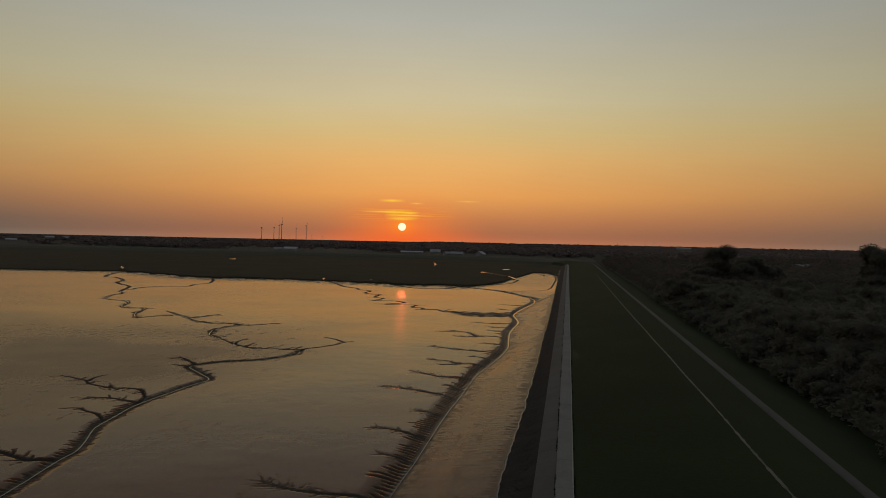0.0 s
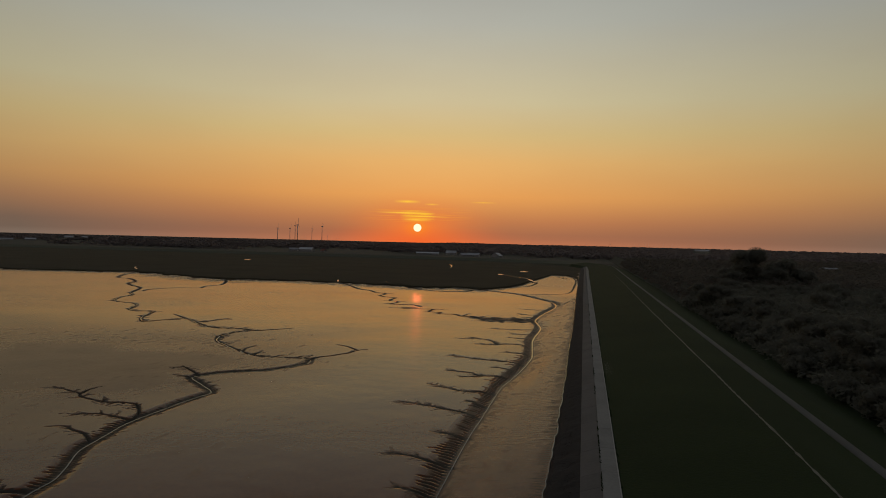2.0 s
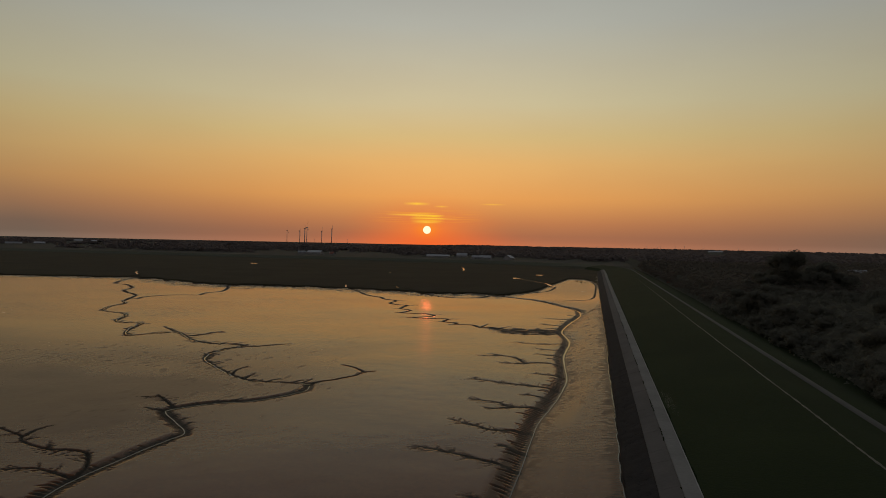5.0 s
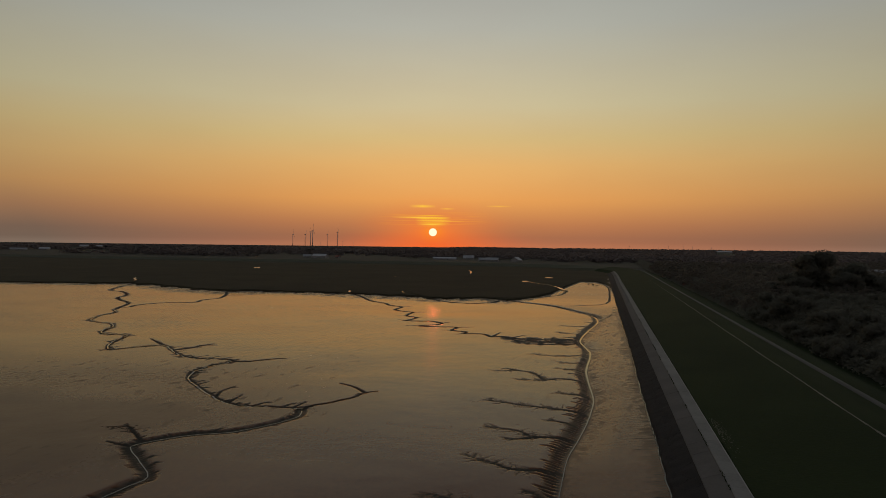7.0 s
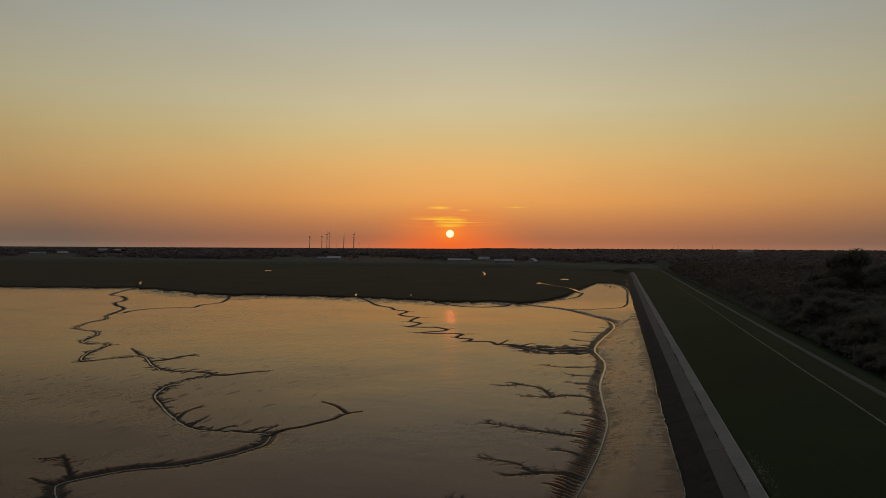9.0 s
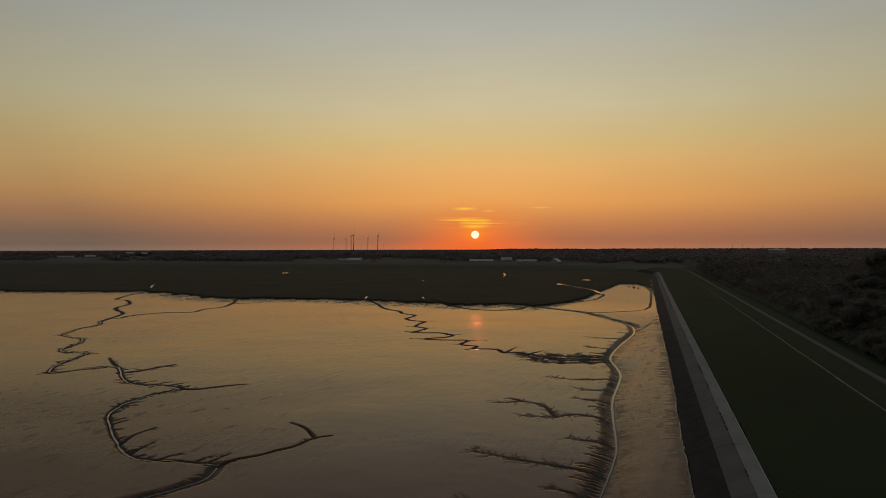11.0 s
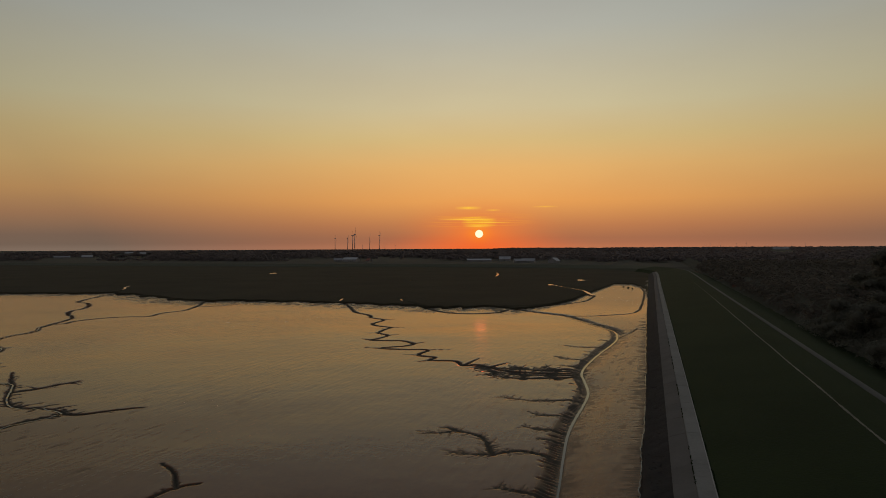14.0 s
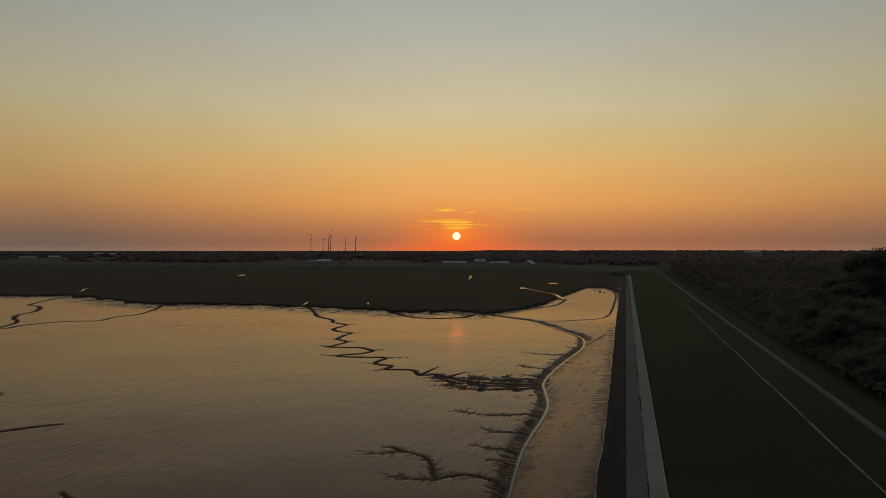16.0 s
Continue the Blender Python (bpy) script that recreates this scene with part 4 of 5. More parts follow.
# trodden path on the crest
tl = np.array([(8.85 + 21.4 + 0.12 * math.sin(y * 0.017) + 0.06 * math.sin(y * 0.13), y) for y in np.arange(-60, 640, 0.5)])
tw = 0.04 + 0.27 * fbm(tl[:, 1] * 0.9, tl[:, 1] * 0, 91, 3)
tw *= np.clip((640 - tl[:, 1]) / 260, 0.15, 1)
track = ribbon("footpath", tl, tw, np.full(len(tl), 6.985), M_TRACK)
tagged(track, "narrow pale trodden path along the dike crest", "footpath", kind="structure")

# ground behind the dike, out to the horizon
hx = steps((-4900, -1500, 300, 120), (-1500, 0, 100, 40), (0, 400, 15, 15), (400, 4900, 40, 300))
hy = steps((-4900, -200, 500, 100), (-200, 1000, 40, 40), (1000, 1300, 15, 30), (1300, 4900, 40, 150))
HX, HY = np.meshgrid(hx, hy)
land = np.maximum(sstep(50, 62, HX), sstep(1128, 1145, HY) * (HX < 70))
far = np.hypot(HX, HY)
HZ = -6 + 7.1 * land + land * ((fbm(HX * 0.004, HY * 0.004, 101, 3) - 0.5) * 1.2 + 15.0 * sstep(2300, 4700, far))
ground = mesh_object("ground", np.stack([HX.ravel(), HY.ravel(), HZ.ravel()], axis=1), grid_faces(len(hx), len(hy)), M_FIELD)
tagged(ground, "flat farmland reaching to the horizon", "ground", kind="structure")


def ground_z(x, y):
    d = math.hypot(x, y)
    return 1.1 + (float(fbm(x * 0.004, y * 0.004, 101, 3)) - 0.5) * 1.2 + 15.0 * float(sstep(2300, 4700, d))


# ------------------------------------------------------------------ trees
def make_tree(name, height, spread, seed, leaves, leaf=0.55, low=0.22, green=None, up=0.7):
    """A tapered trunk with limbs and a crown of many small leaf clumps in uneven masses."""
    r = np.random.RandomState(seed)
    root = new(name)
    bm = bmesh.new()

    def limb(p0, p1, r0, r1, sides=6):
        axis = (p1 - p0).normalized()
        q = axis.to_track_quat("Z", "Y").to_matrix()
        a = [bm.verts.new(p0 + q @ Vector((math.cos(i * math.tau / sides) * r0, math.sin(i * math.tau / sides) * r0, 0))) for i in range(sides)]
        b = [bm.verts.new(p1 + q @ Vector((math.cos(i * math.tau / sides) * r1, math.sin(i * math.tau / sides) * r1, 0))) for i in range(sides)]
        for i in range(sides):
            bm.faces.new((a[i], a[(i + 1) % sides], b[(i + 1) % sides], b[i]))

    rad = height * 0.018 + 0.05
    pts = [Vector((0, 0, -0.4))]
    for k in range(1, 5):
        pts.append(Vector((r.uniform(-1, 1) * 0.02 * height * k / 4, r.uniform(-1, 1) * 0.02 * height * k / 4, height * 0.82 * k / 4)))
    for k in range(4):
        limb(pts[k], pts[k + 1], rad * (1 - k * 0.22), rad * (1 - (k + 1) * 0.22))
    masses = []
    for k in range(9):
        f = r.uniform(low + 0.1, 0.8)
        a = k * 2.4 + r.uniform(-0.4, 0.4)
        p0 = Vector((0, 0, height * f * 0.8))
        out_r = spread * r.uniform(0.45, 0.8) * (1.15 - abs(f - 0.5))
        p1 = Vector((math.cos(a) * out_r, math.sin(a) * out_r, height * min(0.9, f + r.uniform(0.05, 0.16))))
        limb(p0, p1, rad * 0.4, rad * 0.1, 5)
        masses.append((p1, spread * r.uniform(0.32, 0.52)))
    masses.append((Vector((0, 0, height * 0.86)), spread * 0.42))
    masses.append((Vector((r.uniform(-1, 1), r.uniform(-1, 1), height * 0.6)), spread * 0.6))
    masses.append((Vector((r.uniform(-1, 1), r.uniform(-1, 1), height * (low + 0.15))), spread * 0.5))
    part("trunk", bm, M_BARK, root, "rough grey-brown trunk with limbs")
    vs, fs = [], []
    total = sum(m[1] ** 2 for m in masses)
    ball = bmesh.new()
    bmesh.ops.create_icosphere(ball, subdivisions=1, radius=1.0)
    for c, mr in masses:
        # twigs and inner leaves, too dense to look through
        i0 = len(vs)
        for v in ball.verts:
            k = mr * (0.74 + 0.3 * noise.noise(v.co * 1.9 + c))
            vs.append(c + Vector((v.co.x * k, v.co.y * k, v.co.z * k * 0.85)))
        fs += [tuple(i0 + v.index for v in f.verts) for f in ball.faces]
    ball.free()
    for c, mr in masses:
        n = int(leaves * mr ** 2 / total)
        for _ in range(n):
            d = Vector(r.normal(size=3)).normalized()
            p = c + Vector((d.x, d.y, d.z * 0.85)) * mr * r.uniform(0.7, 1.1)
            if p.z < height * low * 0.7:
                continue
            nrm_v = (d * (1 - up * 0.7) + Vector((0, 0, up)) + Vector(r.normal(size=3)) * 0.2).normalized()
            q = nrm_v.to_track_quat("Z", "Y").to_matrix()
            sp = r.uniform(0, math.tau)
            s = leaf * r.uniform(0.6, 1.4)
            i0 = len(vs)
            for k, (ra, lift) in enumerate(((1.0, 0), (0.55, 0.2), (0.9, -0.1), (0.6, 0.15))):
                t = sp + k * math.tau / 4
                vs.append(p + q @ Vector((math.cos(t) * ra * s, math.sin(t) * ra * s, lift * s)))
            fs.append((i0, i0 + 1, i0 + 2, i0 + 3))
    me = bpy.data.meshes.new("crown")
    me.from_pydata([tuple(v) for v in vs], [], fs)
    me.materials.append(green or M_LEAF)
    me.polygons.foreach_set("use_smooth", np.ones(len(me.polygons), dtype=bool))
    cr = new("crown", me)
    cr.parent = root
    cr["label"] = "dense dark green leaves"
    return root


TREE_LABELS = ("broad dark green deciduous tree in the wood behind the dike", "slender dark green deciduous tree in the wood behind the dike",
               "low bushy dark green tree at the edge of the wood")
protos = [make_tree("tree", 13, 6.4, 1, 2900, 0.30), make_tree("tree", 15, 5.6, 2, 2900, 0.30), make_tree("tree", 11, 5.8, 3, 2700, 0.29, 0.15),
          make_tree("tree", 16, 7.0, 4, 3100, 0.33), make_tree("tree", 7, 4.4, 5, 1500, 0.26, 0.05), make_tree("tree", 6, 4.0, 6, 1300, 0.25, 0.05)]
for k, p in enumerate(protos):
    tagged(p, TREE_LABELS[(0, 1, 0, 0, 2, 2)[k]], "tree", "trees behind the dike")
spots = []
tr = np.random.RandomState(77)
tries = 0
while len(spots) < 298 and tries < 20000:
    tries += 1
    y = 58 + 334 * tr.uniform(0, 1) ** 1.25
    edge = 54.5 + 4 * float(fbm(y * 0.03, 0.0, 5, 2))
    x = edge + 125 * tr.uniform(0, 1) ** 1.4
    if x - edge > 8 + 0.62 * (y - 40):
        continue
    gap = 4.1 if x < edge + 5 else 5.6
    if all((x - a) ** 2 + (y - b) ** 2 > gap * gap for a, b, _ in spots):
        spots.append((x, y, x - edge))
used = [False] * 6
for x, y, inn in spots:
    k = int(tr.choice([4, 5])) if inn < 7 else int(tr.choice([0, 1, 2, 3, 0, 2]))
    s = tr.uniform(0.78, 1.02)
    m = Matrix.Translation((x, y, 1.0)) @ Matrix.Rotation(tr.uniform(0, math.tau), 4, "Z")
    if not used[k]:
        used[k] = True
        t_ob = protos[k]
        t_ob.matrix_basis = m
    else:
        t_ob = copy_thing(protos[k], m)
    t_ob.scale = (s * tr.uniform(0.9, 1.15), s * tr.uniform(0.9, 1.15), s)
big = make_tree("tree", 31.0, 11.0, 12, 5200, 0.62, 0.1, None, 0.5)
tagged(big, "tall broad old tree standing above the wood", "tree", "tall trees")
big.matrix_basis = pose(98.5, 440, 0.9)
big.scale = (1.0, 1.0, 0.98)
big2 = copy_thing(big, pose(168, 385, 0.9, 0, 0, 130))
big2.scale = (1.0, 1.0, 1.04)
big3 = copy_thing(big, pose(122, 452, 0.9, 0, 0, 70))
big3.scale = (0.9, 0.9, 0.80)
for k, (bx, by, f) in enumerate(((88, 430, 0.62), (94, 452, 0.72), (112, 430, 0.72), (133, 446, 0.68), (140, 462, 0.6), (84, 446, 0.5), (118, 470, 0.66), (180, 372, 0.7), (158, 370, 0.62))):
    lower = copy_thing(big, pose(bx, by, 0.9, 0, 0, 47 * k))
    lower.scale = (f * 1.1, f * 1.1, f * 0.9)


# ------------------------------------------------------------------ woods further off
def clump_wood(name, spots, n_leaf, leaf, label, seed, mat):
    """A wood far off: for every crown (x, y, ground, height, spread) an uneven dome of leaf clumps, joined."""
    r = np.random.RandomState(seed)
    c = np.array(spots)
    m = len(c)
    d = r.normal(size=(m, n_leaf, 3))
    d /= np.linalg.norm(d, axis=2)[:, :, None]
    d[:, :, 2] = np.abs(d[:, :, 2]) * 1.25 - 0.25
    rad = r.uniform(0.7, 1.12, (m, n_leaf, 1))
    H, S = c[:, 3][:, None], c[:, 4][:, None]
    P = np.empty((m, n_leaf, 3))
    P[:, :, 0] = c[:, 0][:, None] + d[:, :, 0] * rad[:, :, 0] * S
    P[:, :, 1] = c[:, 1][:, None] + d[:, :, 1] * rad[:, :, 0] * S
    P[:, :, 2] = c[:, 2][:, None] + H * 0.55 + d[:, :, 2] * rad[:, :, 0] * H * 0.45
    nrm_a = d * 0.5 + np.array([0, 0, 0.7]) + r.normal(size=d.shape) * 0.3
    nrm_a /= np.linalg.norm(nrm_a, axis=2)[:, :, None]
    ref = r.normal(size=d.shape)
    u = np.cross(nrm_a, ref)
    u /= np.linalg.norm(u, axis=2)[:, :, None] + 1e-9
    w = np.cross(nrm_a, u)
    sz = leaf * S[:, :, None] * r.uniform(0.6, 1.35, (m, n_leaf, 1))
    quads = np.stack([P + u * sz, P + w * sz * 0.7 + nrm_a * sz * 0.25, P - u * sz * 0.9, P - w * sz * 0.75 - nrm_a * sz * 0.1], axis=2).reshape(-1, 3)
    ob = mesh_object(name, quads, np.arange(len(quads)).reshape(-1, 4), mat, smooth=False)
    tagged(ob, label, "woods", kind="stuff")
    return ob


def near_inner(y):
    return 70 + 0.32 * (y - 40) if y < 395 else 57 + 4 * float(fbm(y * 0.03, 0.0, 5, 2))


wr_ = np.random.RandomState(303)
mid, cell = [], 7.0
for gyk in np.arange(60, 1380, cell):
    for gxk in np.arange(60, 60 + 0.75 * gyk + 120, cell * (1.0 if gyk < 800 else 1.3)):
        x, y = gxk + wr_.uniform(-3, 3), gyk + wr_.uniform(-3, 3)
        if any(-9 < math.hypot(hx_, hy_) - math.hypot(x, y) < 60 and abs(x * hy_ - y * hx_) / math.hypot(hx_, hy_) < 14 for hx_, hy_ in ((288, 880), (339, 921))):
            continue
        if x < near_inner(y) or y > 985 + 0.55 * x + 60 * float(vnoise(x * 0.01, 3.0, 8)):
            continue
        hgt = 8.5 + 7.0 * float(fbm(x / 60.0, y / 60.0, 210, 2)) + wr_.uniform(-1.5, 2.0)
        if x - near_inner(y) < 8 and y > 395:
            hgt *= 0.55
        mid.append((x, y, 0.8, hgt, wr_.uniform(3.4, 5.2)))
clump_wood("woodland", [m for m in mid if m[1] < 680], 66, 0.19, "dense dark deciduous wood behind the dike", 13, M_WOODS)
clump_wood("woodland", [m for m in mid if m[1] >= 680], 26, 0.34, "dense dark deciduous wood further along the dike", 15, M_WOODS)
# shaded undergrowth below those crowns
ux, uy = steps((56.5, 66, 1.5, 2), (66, 200, 2.2, 3.5), (200, 1200, 6, 14)), steps((58, 300, 2.4, 4), (300, 1500, 5, 10))
UX, UY = np.meshgrid(ux, uy)
inner = np.where(UY < 395, 72 + 0.32 * (UY - 40), 66)
UZ = np.where((UX > inner + 4) & (UY < 975 + 0.55 * UX), 8.0, np.where((UX < inner + 5) & (UY > 64), 0.9 + 3.2 * sstep(56.5, 62, UX) + 5.0 * sstep(62, 70, UX), 0.5)) + (fbm(UX / 7.0, UY / 7.0, 88, 3) - 0.5) * 3.2
tagged(mesh_object("undergrowth", np.stack([UX.ravel(), UY.ravel(), UZ.ravel()], axis=1), grid_faces(len(ux), len(uy)), M_LEAF),
       "dark undergrowth filling the wood", "undergrowth", kind="stuff")

# scrub that closes the gaps between the nearer trees
sc = np.random.RandomState(404)
scrub = []
for gyk in np.arange(60, 402, 4.0):
    for gxk in np.arange(56.6, 78 + 0.32 * (gyk - 40), 4.2):
        x, y = gxk + sc.uniform(-1.6, 1.6), gyk + sc.uniform(-1.8, 1.8)
        x = max(x, 56.4)
        hgt = 3.2 + 2.6 * min(1.0, max(0.0, (x - 57) / 6)) + 5.4 * min(1.0, max(0.0, (x - 62) / 9)) + sc.uniform(-0.6, 2.0)
        scrub.append((x, y, 0.7, hgt, sc.uniform(2.2, 3.2)))
clump_wood("scrub", scrub, 64, 0.15, "dense dark scrub between the trees of the wood", 16, M_LEAF)

FARMS = ((-171, 1378), (-222, 1392), (-243, 1388), (-300, 1545), (-337, 1462), (-612, 1430), (-655, 1455), (-572, 1432), (-1800, 1802), (-1781, 1884), (-2174, 2500), (-2030, 2420),
         (598, 3650))


def before_a_farm(x, y):
    """True where a tree would stand on a farm or in the open land in front of it."""
    for fx, fy in FARMS:
        d = math.hypot(fx, fy)
        ux_, uy_ = fx / d, fy / d
        ahead, across = d - (x * ux_ + y * uy_), abs(x * uy_ - y * ux_)
        if -14 < ahead < 0.3 * d and across < 45:
            return True
    return False


far_spots = []
for _ in range(60000):
    y = 1000 + 3700 * wr_.uniform() ** 0.8
    x = wr_.uniform(-1.15, 0.62) * y
    cover = float(fbm(x / 330.0, y / 330.0, 301, 3)) + 0.08 * (y - 1500) / 3000 + (0.2 if x > 150 else 0.0)
    hedge = math.sin(y / 57.0 + 2.5 * float(fbm(x / 500.0, y / 400.0, 311, 2))) > 0.97
    if x < 90 and y < (1150 if x > -118 else 1470 if x > -760 else 1330) - 0.05 * x + 60 * float(vnoise(x / 90.0, 4.0, 18)):
        continue
    if x >= 90 and y < 985 + 0.55 * x:
        continue
    if (cover > 0.43 or hedge) and math.hypot(x, y) < (3900 if x < -900 else 4650) and not before_a_farm(x, y):
        far_spots.append((x, y, ground_z(x, y) - 0.5, wr_.uniform(7.0, 10.5) * (0.6 if hedge else 1.0) * (1.0 - 0.55 * min(1.0, max(0.0, (y - 1900) / 1600))), wr_.uniform(7, 12)))
    if len(far_spots) >= 13000:
        break
# low hills of taller trees on the skyline: bearing, distance, half width, height
for az, dist, half_w, tall in ((-41.2, 2500, 45, 16), (-37.9, 2600, 60, 16), (-31.0, 2700, 40, 14), (-24.7, 2300, 32, 16), (-12.6, 2400, 60, 13), (-3.0, 2500, 90, 12)):
    for k in range(26):
        a_r, off, back = radians(az), wr_.normal(0, half_w * 0.5), wr_.uniform(-30, 30)
        x, y = 4 + (dist + back) * math.sin(a_r) + off * math.cos(a_r), 60 + (dist + back) * math.cos(a_r) - off * math.sin(a_r)
        far_spots.append((x, y, ground_z(x, y) - 0.5, tall * wr_.uniform(0.75, 1.05) * (1 - 0.45 * min(1.0, abs(off) / half_w)), wr_.uniform(8, 12)))
clump_wood("distant_woods", [q for q in far_spots if q[1] < 2000], 26, 0.36, "dark woods and hedgerows on flat land beyond the marsh, haze in their colour", 17, M_HAZEWOODS)
clump_wood("distant_woods", [q for q in far_spots if q[1] >= 2000], 10, 0.70, "distant dark woods and hedgerows on flat land, haze in their colour", 14, M_HAZEWOODS)


# ------------------------------------------------------------------ buildings
def box(bm, x0, x1, y0, y1, z0, z1):
    v = [bm.verts.new(p) for p in ((x0, y0, z0), (x1, y0, z0), (x1, y1, z0), (x0, y1, z0), (x0, y0, z1), (x1, y0, z1), (x1, y1, z1), (x0, y1, z1))]
    for f in ((0, 3, 2, 1), (4, 5, 6, 7), (0, 1, 5, 4), (1, 2, 6, 5), (2, 3, 7, 6), (3, 0, 4, 7)):
        bm.faces.new([v[i] for i in f])


def building(name, at, turn, length, depth, eaves, ridge, wall, roof, label, windows=4, chimney=False):
    x, y = at
    root = new(name)
    root.matrix_basis = pose(x, y, ground_z(x, y) - 0.2, 0, 0, turn)
    tagged(root, label, "building", "farm buildings")
    l, d = length / 2, depth / 2
    bm = bmesh.new()
    lo = [bm.verts.new(p) for p in ((-l, -d, -0.5), (l, -d, -0.5), (l, d, -0.5), (-l, d, -0.5))]
    hi = [bm.verts.new(p) for p in ((-l, -d, eaves), (l, -d, eaves), (l, d, eaves), (-l, d, eaves))]
    g0, g1 = bm.verts.new((-l, 0, ridge)), bm.verts.new((l, 0, ridge))
    for f in ((lo[0], lo[1], hi[1], hi[0]), (lo[2], lo[3], hi[3], hi[2]), (lo[1], lo[2], hi[2], g1, hi[1]), (lo[3], lo[0], hi[0], g0, hi[3])):
        bm.faces.new(f)
    part("wall", bm, wall, root)
    bm = bmesh.new()
    slope = (ridge - eaves) / d
    for s in (-1, 1):
        e = d + 0.6
        a = [(-l - 0.5, 0, ridge + 0.25), (l + 0.5, 0, ridge + 0.25), (l + 0.5, s * e, ridge + 0.25 - slope * e), (-l - 0.5, s * e, ridge + 0.25 - slope * e)]
        up = [bm.verts.new(p) for p in a]
        dn = [bm.verts.new((p[0], p[1], p[2] - 0.2)) for p in a]
        bm.faces.new(up)
        bm.faces.new(dn[::-1])
        for i in range(4):
            bm.faces.new((up[i], up[(i + 1) % 4], dn[(i + 1) % 4], dn[i]))
    rf = part("roof", bm, roof, root)
    if chimney:
        bm = bmesh.new()
        box(bm, l * 0.4 - 0.4, l * 0.4 + 0.4, -0.4, 0.4, ridge - 0.5, ridge + 1.2)
        part("chimney", bm, M_BRICK, rf)
    for k in range(windows):
        cx = -l + length * (k + 0.5) / windows
        if windows > 2 and k == windows // 2:
            bm = bmesh.new()
            box(bm, cx - 0.9, cx + 0.9, -d - 0.06, -d + 0.05, 0.1, 2.4)
            part("door", bm, M_DOOR, root)
            continue
        bm = bmesh.new()
        box(bm, cx - 0.65, cx + 0.65, -d - 0.05, -d + 0.05, 1.1, 2.4)
        win = part("window", bm, M_WALL, root)
        bm = bmesh.new()
        box(bm, cx - 0.55, cx + 0.55, -d - 0.07, -d - 0.03, 1.2, 2.3)
        part("pane", bm, M_GLASS, win)
    return root


building("farmhouse", (-171, 1378), 72, 17, 17, 4.0, 9.5, M_WALL, M_ROOF, "white farmhouse with a pale grey pitched roof", 5, True)
building("barn", (-222, 1392), -6, 26, 12, 3.6, 7.5, M_WALL, M_ROOF, "long white barn with a grey roof", 6)
building("shed", (-243, 1388), 35, 13, 9, 3.4, 7.0, M_WALL, M_ROOF, "pale shed with a light grey roof", 3)
building("barn", (-300, 1545), 4, 24, 12, 4.0, 9.0, M_WALL, M_ROOF, "pale barn with a light grey roof", 5)
building("greenhouse", (-337, 1462), 8, 50, 9, 3.2, 5.8, M_WALL, M_ROOF, "long low pale farm shed", 4)
building("barn", (-612, 1430), -8, 34, 14, 5.0, 9.0, M_WALL, M_ROOF, "long white barn with a grey roof", 6)
building("shed", (-655, 1455), 20, 18, 10, 3.4, 7.0, M_WALL, M_ROOF, "white shed with a grey roof", 4)
building("farmhouse", (-572, 1432), -20, 10, 8, 3.0, 6.5, M_WALL, M_TILE, "small white house with a red roof", 3, True)
building("barn", (-1800, 1802), 40, 46, 13, 3.4, 7.0, M_WALL, M_ROOF, "white barn with a grey roof near hedges", 5)
building("farmhouse", (-1781, 1884), 30, 32, 12, 3.6, 8.0, M_WALL, M_ROOF, "white farmhouse with a grey roof near hedges", 4, True)
building("barn", (-2174, 2500), 30, 34, 14, 4.0, 9.0, M_WALL, M_ROOF, "white barn standing among distant woods", 4)
building("barn", (-2030, 2420), 35, 24, 12, 4.0, 9.5, M_WALL, M_ROOF, "pale barn with a steep roof among distant woods", 3)
building("farmhouse", (288, 880), 20, 22, 10, 6.5, 10.5, M_WALL, M_ROOF, "white house standing among trees of the wood", 3, True)
building("shed", (339, 921), 35, 12, 8, 6.5, 9.5, M_WALL, M_ROOF, "pale shed standing among trees of the wood", 2)
building("hall", (598, 3650), -8, 70, 24, 5.0, 9.0, M_WALL, M_ROOF, "large pale hall among the woods", 8)
building("shed", (64, 640), 20, 10, 7, 2.2, 3.8, M_BRICK, M_BARK, "low brick shed with a dark roof beside the dike", 4)


